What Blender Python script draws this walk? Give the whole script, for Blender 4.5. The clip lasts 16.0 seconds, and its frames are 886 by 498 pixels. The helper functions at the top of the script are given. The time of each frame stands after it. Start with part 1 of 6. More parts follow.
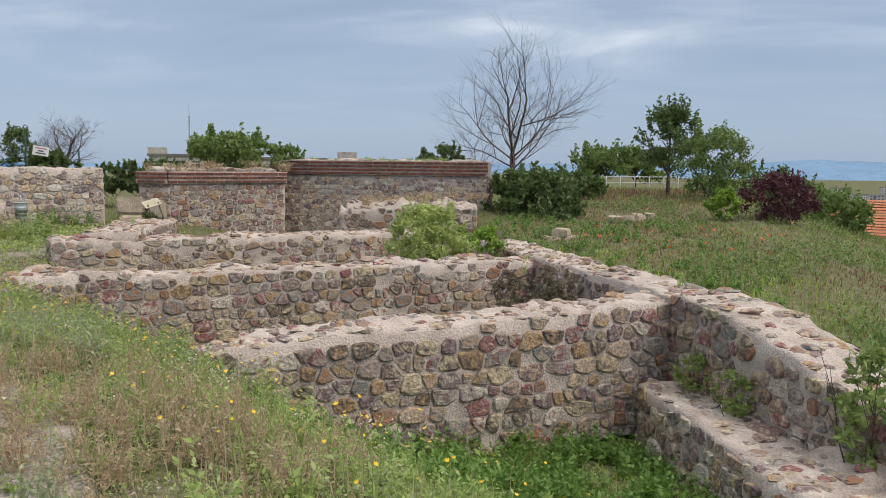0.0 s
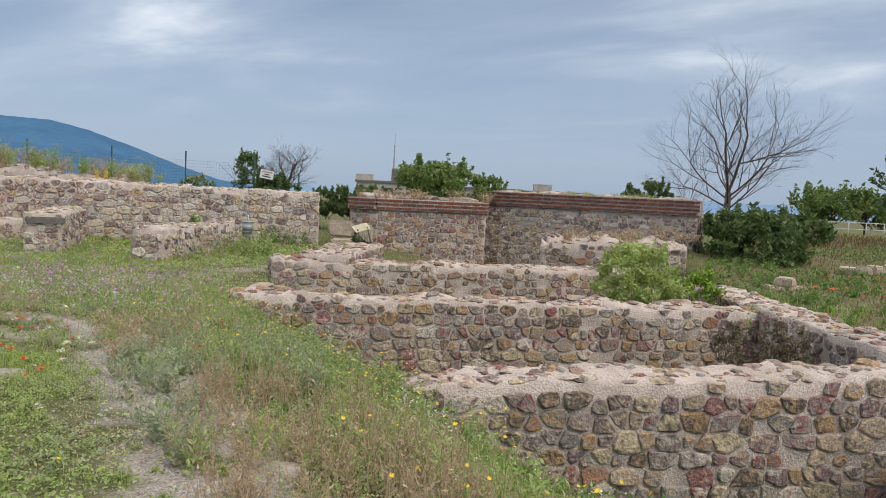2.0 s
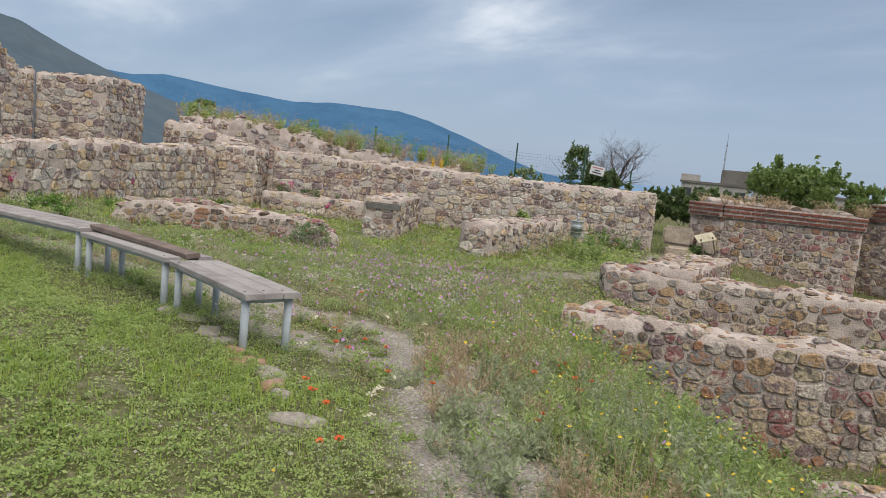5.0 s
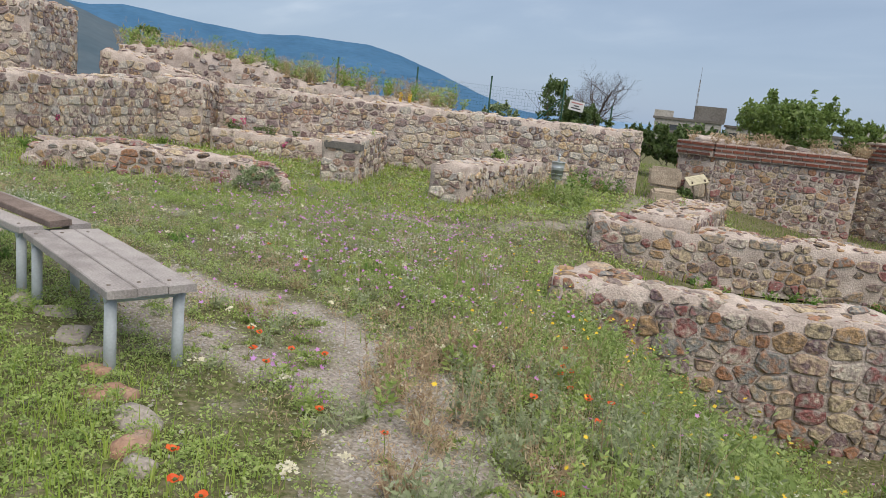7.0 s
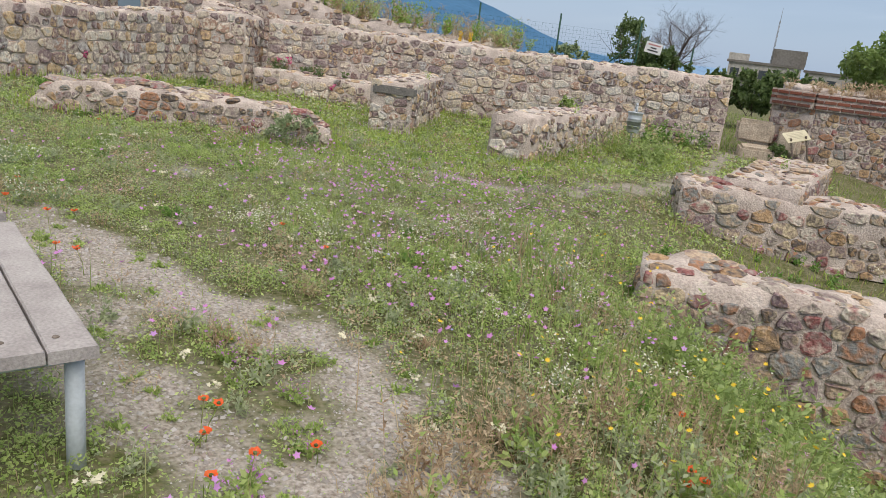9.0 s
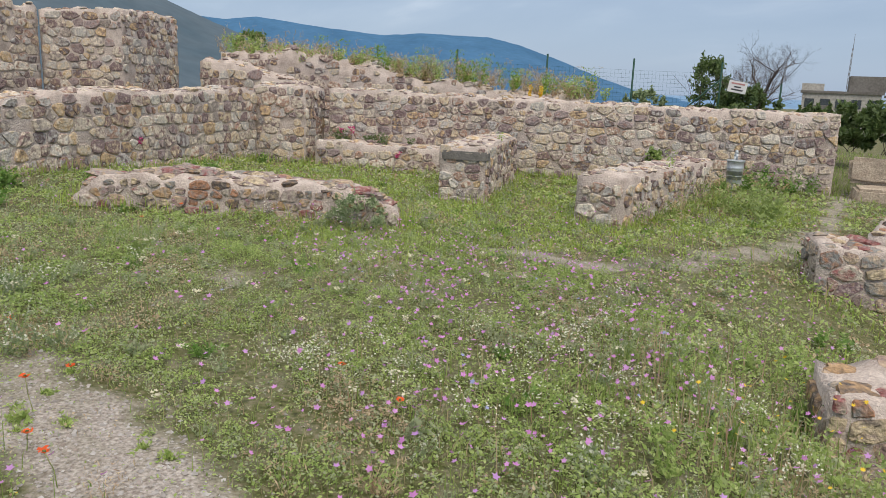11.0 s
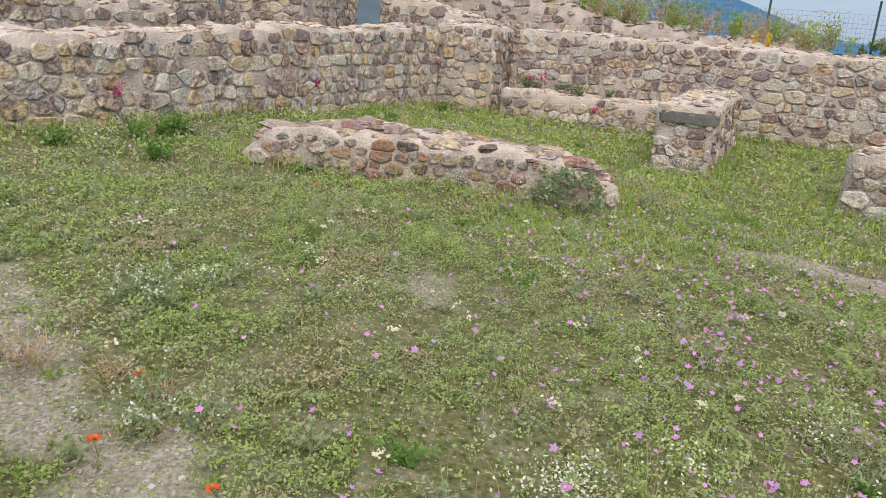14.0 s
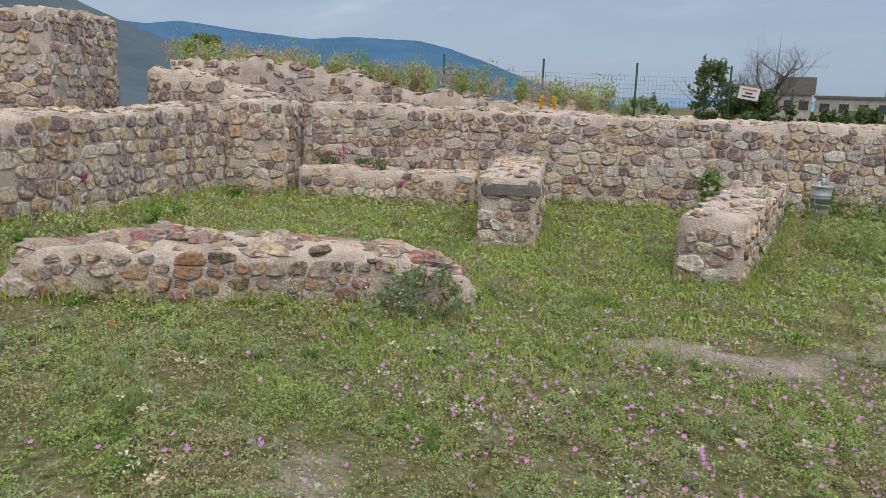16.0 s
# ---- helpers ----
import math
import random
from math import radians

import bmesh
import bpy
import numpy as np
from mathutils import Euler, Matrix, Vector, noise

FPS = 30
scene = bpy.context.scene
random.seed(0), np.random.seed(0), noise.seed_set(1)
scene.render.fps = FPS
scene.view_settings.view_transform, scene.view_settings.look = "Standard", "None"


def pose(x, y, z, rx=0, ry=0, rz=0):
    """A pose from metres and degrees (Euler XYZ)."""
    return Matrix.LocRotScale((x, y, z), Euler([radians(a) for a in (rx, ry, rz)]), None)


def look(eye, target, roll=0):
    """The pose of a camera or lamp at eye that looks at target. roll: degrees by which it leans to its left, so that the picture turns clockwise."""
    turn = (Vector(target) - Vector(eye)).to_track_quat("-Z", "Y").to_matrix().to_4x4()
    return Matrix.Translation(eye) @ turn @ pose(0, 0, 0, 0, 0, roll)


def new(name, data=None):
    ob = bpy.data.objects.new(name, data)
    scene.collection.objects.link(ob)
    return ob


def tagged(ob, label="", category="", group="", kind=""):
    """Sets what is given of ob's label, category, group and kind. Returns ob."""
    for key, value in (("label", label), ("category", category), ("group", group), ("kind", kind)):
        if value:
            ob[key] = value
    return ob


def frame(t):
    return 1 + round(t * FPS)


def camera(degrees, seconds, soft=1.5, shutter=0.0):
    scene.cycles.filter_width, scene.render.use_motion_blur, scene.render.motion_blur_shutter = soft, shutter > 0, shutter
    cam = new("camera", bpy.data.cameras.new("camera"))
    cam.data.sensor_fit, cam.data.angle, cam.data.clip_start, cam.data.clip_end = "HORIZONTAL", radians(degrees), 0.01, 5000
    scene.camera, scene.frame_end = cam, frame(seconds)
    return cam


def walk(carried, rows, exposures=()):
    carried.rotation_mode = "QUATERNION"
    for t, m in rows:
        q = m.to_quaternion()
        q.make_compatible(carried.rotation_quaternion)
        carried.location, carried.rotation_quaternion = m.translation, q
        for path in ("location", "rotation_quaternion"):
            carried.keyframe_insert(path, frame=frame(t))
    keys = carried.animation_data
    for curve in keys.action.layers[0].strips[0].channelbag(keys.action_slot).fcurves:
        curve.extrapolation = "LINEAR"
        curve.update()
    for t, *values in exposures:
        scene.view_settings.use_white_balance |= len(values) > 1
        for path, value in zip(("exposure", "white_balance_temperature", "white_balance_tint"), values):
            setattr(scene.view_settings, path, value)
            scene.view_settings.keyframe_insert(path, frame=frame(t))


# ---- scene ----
cam = camera(60.6, 16.0, soft=0.6)
METRES, EYE, TILT, LEAN, TURN = 11.0, 1.6, 1.8, 1.05, 10.5
ROWS = [
    (0.0, 0.0, 0.0, 0.0, 0.23, -8.13, -1.62),
    (0.5, -0.0008, 0.0003, 0.0001, 1.7, -7.6, -1.53),
    (1.0, -0.0035, 0.0035, -0.0006, 4.55, -7.23, -2.02),
    (1.5, -0.015, 0.0165, -0.0014, 8.91, -6.65, -2.8),
    (2.0, -0.0323, 0.0379, 0.0003, 14.8, -6.35, -3.3),
    (2.5, -0.0469, 0.0572, -0.001, 21.92, -6.13, -3.96),
    (3.0, -0.0635, 0.0812, -0.0003, 28.78, -5.79, -4.67),
    (3.5, -0.087, 0.1049, -0.0015, 33.67, -5.65, -4.69),
    (4.0, -0.1072, 0.1306, -0.0014, 37.4, -6.1, -4.89),
    (6.5, -0.2257, 0.276, -0.0099, 37.55, -12.21, -5.87),
    (7.0, -0.246, 0.3111, -0.0116, 36.42, -13.07, -5.65),
    (7.5, -0.2652, 0.3446, -0.0113, 35.79, -13.87, -5.78),
    (8.0, -0.2922, 0.3776, -0.0124, 35.97, -14.98, -5.83),
    (8.5, -0.3154, 0.4076, -0.0157, 38.21, -16.55, -6.07),
    (9.0, -0.3386, 0.4319, -0.0169, 41.02, -17.89, -6.12),
    (11.5, -0.4678, 0.5394, -0.0152, 46.51, -13.15, -0.64),
    (12.0, -0.4927, 0.5511, -0.0149, 50.19, -14.29, -0.69),
    (12.5, -0.5228, 0.5596, -0.0162, 53.88, -16.0, -0.81),
    (13.0, -0.5488, 0.5675, -0.018, 57.81, -17.96, -1.21),
    (13.5, -0.5796, 0.5772, -0.0191, 60.9, -19.55, -1.75),
    (14.0, -0.6107, 0.587, -0.02, 57.5, -19.05, -2.57),
    (14.5, -0.6429, 0.5985, -0.0154, 52.28, -16.67, -2.7),
    (15.0, -0.6726, 0.6098, -0.0124, 48.93, -14.2, -2.02),
    (15.5, -0.702, 0.6153, -0.0131, 46.22, -13.57, -1.47),
    (16.0, -0.7346, 0.6213, -0.0132, 40.13, -13.86, -1.25),
]
walk(cam, [(t, pose(0, 0, EYE, TILT, LEAN, TURN) @ pose(METRES * x, METRES * y, METRES * z, 90 + pitch, roll, yaw)) for t, x, y, z, yaw, pitch, roll in ROWS], exposures=[(0.0, 0.08), (1.5, 0.06), (3.0, 0.0), (4.0, -0.05), (6.5, 0.08), (8.0, 0.1), (9.0, 0.18), (11.5, 0.1), (12.5, 0.15), (14.0, 0.29), (15.0, 0.12), (16.0, -0.04)])

# ------------------------------------------------------------------ light
world = bpy.data.worlds.new("overcast_sky")
scene.world = world
world.use_nodes = True
wt = world.node_tree
wt.nodes.clear()


def wn(kind, **kw):
    n = wt.nodes.new(kind)
    for k, v in kw.items():
        n.inputs[k].default_value = v
    return n


SUN_EL, SUN_AZ = 50.0, 108.0
sky = wt.nodes.new("ShaderNodeTexSky")
sky.sky_type = "NISHITA"
sky.sun_disc = False
sky.sun_elevation = radians(SUN_EL)
sky.sun_rotation = radians(SUN_AZ)
tc = wt.nodes.new("ShaderNodeTexCoord")
sep = wt.nodes.new("ShaderNodeSeparateXYZ")
wt.links.new(tc.outputs["Generated"], sep.inputs[0])
lift = wt.nodes.new("ShaderNodeMath")
lift.operation = "MAXIMUM"
lift.inputs[1].default_value = 0.0
wt.links.new(sep.outputs["Z"], lift.inputs[0])
lift2 = wt.nodes.new("ShaderNodeMath")
lift2.operation = "ADD"
lift2.inputs[1].default_value = 0.16
wt.links.new(lift.outputs[0], lift2.inputs[0])
inv = wt.nodes.new("ShaderNodeMath")
inv.operation = "DIVIDE"
inv.inputs[0].default_value = 1.0
wt.links.new(lift2.outputs[0], inv.inputs[1])
plane = wt.nodes.new("ShaderNodeVectorMath")
plane.operation = "SCALE"
wt.links.new(tc.outputs["Generated"], plane.inputs[0])
wt.links.new(inv.outputs[0], plane.inputs["Scale"])
mapn = wt.nodes.new("ShaderNodeMapping")
mapn.inputs["Rotation"].default_value = (0, 0, radians(25))
mapn.inputs["Scale"].default_value = (0.55, 1.0, 0.0)
wt.links.new(plane.outputs[0], mapn.inputs[0])
cloud = wn("ShaderNodeTexNoise", Scale=1.25, Detail=7.0, Roughness=0.52, Distortion=0.35)
wt.links.new(mapn.outputs[0], cloud.inputs["Vector"])
ramp = wt.nodes.new("ShaderNodeValToRGB")
cr = ramp.color_ramp
cr.elements[0].position, cr.elements[0].color = 0.34, (0.225, 0.295, 0.41, 1)
cr.elements[1].position, cr.elements[1].color = 0.70, (0.86, 0.88, 0.91, 1)
e = cr.elements.new(0.50)
e.color = (0.315, 0.385, 0.50, 1)
e = cr.elements.new(0.60)
e.color = (0.47, 0.53, 0.62, 1)
wt.links.new(cloud.outputs["Fac"], ramp.inputs[0])
# towards the horizon the cloud layer melts into even blue-grey haze
haze = wt.nodes.new("ShaderNodeMapRange")
haze.inputs["From Min"].default_value = 0.03
haze.inputs["From Max"].default_value = 0.26
wt.links.new(sep.outputs["Z"], haze.inputs["Value"])
lowmix = wt.nodes.new("ShaderNodeMixRGB")
lowmix.inputs["Color1"].default_value = (0.30, 0.385, 0.525, 1)
wt.links.new(haze.outputs[0], lowmix.inputs["Fac"])
wt.links.new(ramp.outputs[0], lowmix.inputs["Color2"])
bg_cloud = wn("ShaderNodeBackground", Strength=0.97)
# an overcast sky is brightest overhead
zenith = wt.nodes.new("ShaderNodeMapRange")
zenith.inputs["From Min"].default_value = 0.42
zenith.inputs["From Max"].default_value = 0.95
zenith.inputs["To Min"].default_value = 0.97
zenith.inputs["To Max"].default_value = 2.3
wt.links.new(sep.outputs["Z"], zenith.inputs["Value"])
wt.links.new(zenith.outputs[0], bg_cloud.inputs["Strength"])
veil = wt.nodes.new("ShaderNodeMixRGB")
veil.inputs["Color2"].default_value = (0.545, 0.525, 0.485, 1)
veil_fac = wt.nodes.new("ShaderNodeMapRange")
veil_fac.inputs["From Min"].default_value = 0.40
veil_fac.inputs["From Max"].default_value = 0.75
wt.links.new(sep.outputs["Z"], veil_fac.inputs["Value"])
wt.links.new(veil_fac.outputs[0], veil.inputs["Fac"])
wt.links.new(lowmix.outputs[0], veil.inputs["Color1"])
wt.links.new(veil.outputs[0], bg_cloud.inputs["Color"])
bg_sky = wn("ShaderNodeBackground", Strength=0.02)
wt.links.new(sky.outputs[0], bg_sky.inputs["Color"])
both = wt.nodes.new("ShaderNodeAddShader")
wt.links.new(bg_cloud.outputs[0], both.inputs[0])
wt.links.new(bg_sky.outputs[0], both.inputs[1])
wout = wt.nodes.new("ShaderNodeOutputWorld")
wt.links.new(both.outputs[0], wout.inputs["Surface"])

sun = new("sun", bpy.data.lights.new("sun", "SUN"))
sun.data.energy, sun.data.angle, sun.data.color = 2.1, radians(50), (1.0, 0.905, 0.78)
sun.matrix_world = look((60 * math.cos(radians(SUN_EL)) * math.sin(radians(SUN_AZ)), 60 * math.cos(radians(SUN_EL)) * math.cos(radians(SUN_AZ)), 60 * math.sin(radians(SUN_EL))), (0, 0, 0))


# ------------------------------------------------------------------ materials
def material(name, colours, scale=3.0, rough=0.9, bump=0.25, fine=40.0, by_piece=0.0, spread=0.25, metallic=0.0, detail=6.0, smear=False):
    """A procedural surface: a colour ramp driven by noise at two scales, or by each piece's random number, with fine relief."""
    m = bpy.data.materials.new(name)
    m.use_nodes = True
    nt = m.node_tree
    N, L = nt.nodes, nt.links
    bsdf = N["Principled BSDF"]
    bsdf.inputs["Roughness"].default_value = rough
    bsdf.inputs["Metallic"].default_value = metallic
    bsdf.inputs["Specular IOR Level"].default_value = 0.25
    geo = N.new("ShaderNodeNewGeometry")
    big = N.new("ShaderNodeTexNoise")
    big.inputs["Scale"].default_value, big.inputs["Detail"].default_value = scale, detail
    small = N.new("ShaderNodeTexNoise")
    small.inputs["Scale"].default_value, small.inputs["Detail"].default_value = fine, 4.0
    L.new(geo.outputs["Position"], big.inputs["Vector"])
    L.new(geo.outputs["Position"], small.inputs["Vector"])
    mr = N.new("ShaderNodeMapRange")
    mr.inputs["From Min"].default_value, mr.inputs["From Max"].default_value = 0.28, 0.72
    L.new(big.outputs["Fac"], mr.inputs["Value"])
    drive = mr.outputs[0]
    if by_piece:
        oi = N.new("ShaderNodeObjectInfo")
        add = N.new("ShaderNodeMath")
        add.operation = "ADD"
        L.new(oi.outputs["Random"], add.inputs[0])
        L.new(geo.outputs["Random Per Island"], add.inputs[1])
        fr = N.new("ShaderNodeMath")
        fr.operation = "FRACT"
        L.new(add.outputs[0], fr.inputs[0])
        mx = N.new("ShaderNodeMix")
        mx.inputs["Factor"].default_value = by_piece
        L.new(mr.outputs[0], mx.inputs["A"])
        L.new(fr.outputs[0], mx.inputs["B"])
        drive = mx.outputs["Result"]
    rp = N.new("ShaderNodeValToRGB")
    while len(rp.color_ramp.elements) < len(colours):
        rp.color_ramp.elements.new(0.5)
    for i, c in enumerate(colours):
        rp.color_ramp.elements[i].position = i / max(1, len(colours) - 1)
        rp.color_ramp.elements[i].color = (*c, 1)
    L.new(drive, rp.inputs[0])
    mul = N.new("ShaderNodeMixRGB")
    mul.blend_type = "MULTIPLY"
    mul.inputs["Fac"].default_value = 1.0
    mr2 = N.new("ShaderNodeMapRange")
    mr2.inputs["From Min"].default_value, mr2.inputs["From Max"].default_value = 0.25, 0.75
    mr2.inputs["To Min"].default_value, mr2.inputs["To Max"].default_value = 1 - spread, 1 + spread
    L.new(small.outputs["Fac"], mr2.inputs["Value"])
    L.new(rp.outputs[0], mul.inputs["Color1"])
    L.new(mr2.outputs[0], mul.inputs["Color2"])
    surface = mul.outputs[0]
    if smear:
        # lime mortar smeared over the stone faces
        blot = N.new("ShaderNodeTexNoise")
        blot.inputs["Scale"].default_value, blot.inputs["Detail"].default_value, blot.inputs["Roughness"].default_value = 8.0, 7.0, 0.65
        L.new(geo.outputs["Position"], blot.inputs["Vector"])
        cut = N.new("ShaderNodeMapRange")
        cut.inputs["From Min"].default_value, cut.inputs["From Max"].default_value = 0.60, 0.72
        cut.inputs["To Max"].default_value = 0.35
        L.new(blot.outputs["Fac"], cut.inputs["Value"])
        lime = N.new("ShaderNodeMixRGB")
        lime.inputs["Color2"].default_value = (0.50, 0.45, 0.41, 1)
        L.new(cut.outputs[0], lime.inputs["Fac"])
        L.new(surface, lime.inputs["Color1"])
        surface = lime.outputs[0]
    L.new(surface, bsdf.inputs["Base Color"])
    if bump:
        bp = N.new("ShaderNodeBump")
        bp.inputs["Strength"].default_value, bp.inputs["Distance"].default_value = bump, 0.03
        L.new(small.outputs["Fac"], bp.inputs["Height"])
        L.new(bp.outputs[0], bsdf.inputs["Normal"])
    return m


STONE = material("rubble_stone", [(0.11, 0.085, 0.09), (0.42, 0.37, 0.32), (0.20, 0.15, 0.15), (0.52, 0.43, 0.30), (0.10, 0.085, 0.085), (0.42, 0.28, 0.16), (0.30, 0.27, 0.255), (0.25, 0.095, 0.095), (0.55, 0.50, 0.43), (0.17, 0.115, 0.135), (0.48, 0.37, 0.27), (0.21, 0.22, 0.225), (0.35, 0.18, 0.105), (0.25, 0.205, 0.19)],
                 scale=11, fine=30, bump=0.9, by_piece=0.86, spread=0.30, smear=True)
STONE_PALE = material("pale_rubble_stone", [(0.48, 0.42, 0.35), (0.27, 0.23, 0.22), (0.60, 0.53, 0.44), (0.20, 0.13, 0.135), (0.57, 0.47, 0.34), (0.40, 0.385, 0.375), (0.67, 0.61, 0.53), (0.33, 0.20, 0.15), (0.47, 0.45, 0.43), (0.14, 0.105, 0.115), (0.52, 0.38, 0.23), (0.57, 0.50, 0.42), (0.18, 0.125, 0.13), (0.35, 0.29, 0.285), (0.29, 0.165, 0.14)],
                      scale=11, fine=30, bump=0.9, by_piece=0.86, spread=0.30, smear=True)
MORTAR = material("lime_mortar", [(0.35, 0.295, 0.265), (0.48, 0.41, 0.375), (0.58, 0.51, 0.475)], scale=3.5, fine=42, bump=0.8, spread=0.27)
BRICK = material("old_brick", [(0.15, 0.05, 0.035), (0.22, 0.08, 0.055), (0.12, 0.055, 0.045), (0.26, 0.11, 0.075)], scale=5, fine=60, bump=0.4, by_piece=0.8)
WOOD = material("weathered_board", [(0.21, 0.19, 0.19), (0.33, 0.305, 0.305), (0.41, 0.385, 0.385)], scale=6, fine=90, bump=0.25, by_piece=0.3, spread=0.22, rough=0.8)
WOOD_DARK = material("dark_weathered_board", [(0.13, 0.10, 0.09), (0.24, 0.19, 0.17)], scale=6, fine=90, bump=0.3, spread=0.3)
STEEL = material("grey_painted_steel", [(0.36, 0.40, 0.44), (0.45, 0.49, 0.53)], scale=8, fine=70, bump=0.05, spread=0.1, rough=0.45)


# ------------------------------------------------------------------ helpers
def part(name, bm, mat, parent=None, label=""):
    """Links a bmesh as one mesh object, under a thing or a part."""
    me = bpy.data.meshes.new(name)
    bm.to_mesh(me)
    bm.free()
    me.materials.append(mat)
    ob = new(name, me)
    ob.parent = parent
    if label:
        ob["label"] = label
    return ob


def mesh_object(name, verts, faces, mat, parent=None, smooth=True):
    me = bpy.data.meshes.new(name)
    me.from_pydata(verts, [], faces)
    me.materials.append(mat)
    if smooth:
        me.polygons.foreach_set("use_smooth", [True] * len(me.polygons))
    ob = new(name, me)
    ob.parent = parent
    return ob


def smoothstep(a, b, v):
    t = min(1.0, max(0.0, (v - a) / (b - a)))
    return t * t * (3 - 2 * t)


EDGE = [(3.0, -3.0), (0.1, 2.6), (-4.5, 5.9), (-8.4, 8.8), (-11.1, 13.0), (-12.6, 20.0), (-14.0, 40.0)]


def side_of_edge(x, y):
    """Distance from the terrace's edge, positive on its low side."""
    best, sign = 1e9, 1
    for (ax, ay), (bx, by) in zip(EDGE, EDGE[1:]):
        dx, dy = bx - ax, by - ay
        t = min(1, max(0, ((x - ax) * dx + (y - ay) * dy) / (dx * dx + dy * dy)))
        px, py = x - ax - t * dx, y - ay - t * dy
        d = math.hypot(px, py)
        if d < best:
            best, sign = d, (1 if dx * py - dy * px < 0 else -1)
    return best * sign


def ground(x, y):
    """Height of the ground."""
    up = 0.15 - 0.065 * (min(12.0, max(3.0, y)) - 4.4) - 0.05 * max(0.0, min(x, 3) + 4) + 0.025 * max(0.0, min(-x, 26) - 17)
    d = side_of_edge(x, y)
    drop = 1.45 - 0.80 * smoothstep(8.5, 15.0, y)
    z = up - drop * smoothstep(-0.5, 3.0, d)
    # grassy rise beyond the outer wall
    east = (x - 2.3) * 0.91 + (y - 9.5) * 0.41
    if east > -0.3:
        rise = -0.5 + 0.85 * smoothstep(12.0, 36.0, y) - 2.4 * smoothstep(3.5, 13.0, x - 0.10 * (y - 10)) - 0.3 * smoothstep(9, 3, y)
        z += (rise - z) * smoothstep(-0.3, 0.5, east)
    # the hill ends and falls to the plain
    r = math.hypot(x + 8, y - 8)
    z += 0.10 * noise.noise((x * 0.35, y * 0.35, 0)) * smoothstep(0, 6, r) * 0.6 + 0.025 * noise.noise((x * 1.7, y * 1.7, 3))
    if r > 34:
        z -= 22 * smoothstep(36, 170, r) + 24 * smoothstep(170, 900, r)
    return z


# ------------------------------------------------------------------ ground
def ground_material():
    m = bpy.data.materials.new("meadow_soil")
    m.use_nodes = True
    nt = m.node_tree
    N, L = nt.nodes, nt.links
    bsdf = N["Principled BSDF"]
    bsdf.inputs["Roughness"].default_value = 0.95
    bsdf.inputs["Specular IOR Level"].default_value = 0.1
    geo = N.new("ShaderNodeNewGeometry")
    at = N.new("ShaderNodeAttribute")
    at.attribute_name = "gravel"

    def noise_node(scale, detail=6.0):
        n = N.new("ShaderNodeTexNoise")
        n.inputs["Scale"].default_value, n.inputs["Detail"].default_value = scale, detail
        L.new(geo.outputs["Position"], n.inputs["Vector"])
        return n

    def ramp_node(src, stops):
        r = N.new("ShaderNodeValToRGB")
        while len(r.color_ramp.elements) < len(stops):
            r.color_ramp.elements.new(0.5)
        for i, (p, c) in enumerate(stops):
            r.color_ramp.elements[i].position, r.color_ramp.elements[i].color = p, (*c, 1)
        L.new(src, r.inputs[0])
        return r

    grass = ramp_node(noise_node(26, 8).outputs["Fac"], [(0.3, (0.04, 0.046, 0.018)), (0.43, (0.10, 0.113, 0.043)), (0.55, (0.145, 0.14, 0.075)), (0.7, (0.225, 0.205, 0.14))])
    gravel = ramp_node(noise_node(48, 3).outputs["Fac"], [(0.3, (0.19, 0.16, 0.14)), (0.5, (0.36, 0.325, 0.30)), (0.7, (0.52, 0.475, 0.45))])
    mx = N.new("ShaderNodeMixRGB")
    nz = noise_node(5)
    ad = N.new("ShaderNodeMath")
    ad.operation = "MULTIPLY_ADD"
    ad.inputs[1].default_value = 1.3
    ad.inputs[2].default_value = -0.65
    L.new(nz.outputs["Fac"], ad.inputs[0])
    sm = N.new("ShaderNodeMath")
    sm.operation = "ADD"
    sm.use_clamp = True
    L.new(at.outputs["Fac"], sm.inputs[0])
    L.new(ad.outputs[0], sm.inputs[1])
    L.new(sm.outputs[0], mx.inputs["Fac"])
    L.new(grass.outputs[0], mx.inputs["Color1"])
    L.new(gravel.outputs[0], mx.inputs["Color2"])
    L.new(mx.outputs[0], bsdf.inputs["Base Color"])
    bp = N.new("ShaderNodeBump")
    bp.inputs["Strength"].default_value, bp.inputs["Distance"].default_value = 0.6, 0.03
    L.new(noise_node(60, 4).outputs["Fac"], bp.inputs["Height"])
    L.new(bp.outputs[0], bsdf.inputs["Normal"])
    return m


# worn gravel: (points of the track, half width, strength)
TRACKS = [
    ([(1.5, -3.0), (-0.8, 0.7), (-2.4, 2.8), (-3.4, 3.55), (-4.4, 4.25), (-5.3, 4.87), (-5.9, 5.25), (-6.5, 5.5)], 0.35, 0.92),
    ([(-6.5, 5.55), (-6.9, 5.75), (-7.4, 5.95), (-7.9, 5.75), (-8.4, 5.5), (-9.0, 5.3), (-9.6, 5.15)], 0.25, 0.95),
    ([(-9.6, 5.15), (-10.1, 4.95), (-11.0, 4.6), (-12.5, 4.2)], 0.26, 0.6),
    ([(-6.3, 5.2), (-6.9, 4.95), (-7.5, 4.85), (-8.3, 5.05)], 0.22, 0.75),
    ([(-9.6, 5.05), (-10.4, 5.2)], 0.2, 0.6),
    ([(-11.9, 6.9), (-12.3, 7.05)], 0.16, 0.4),
    ([(-12.9, 10.4), (-11.9, 10.9), (-11.5, 12.3), (-11.6, 14.3), (-12.2, 16.8), (-14.1, 20.6), (-15.0, 24)], 0.2, 0.62),
]


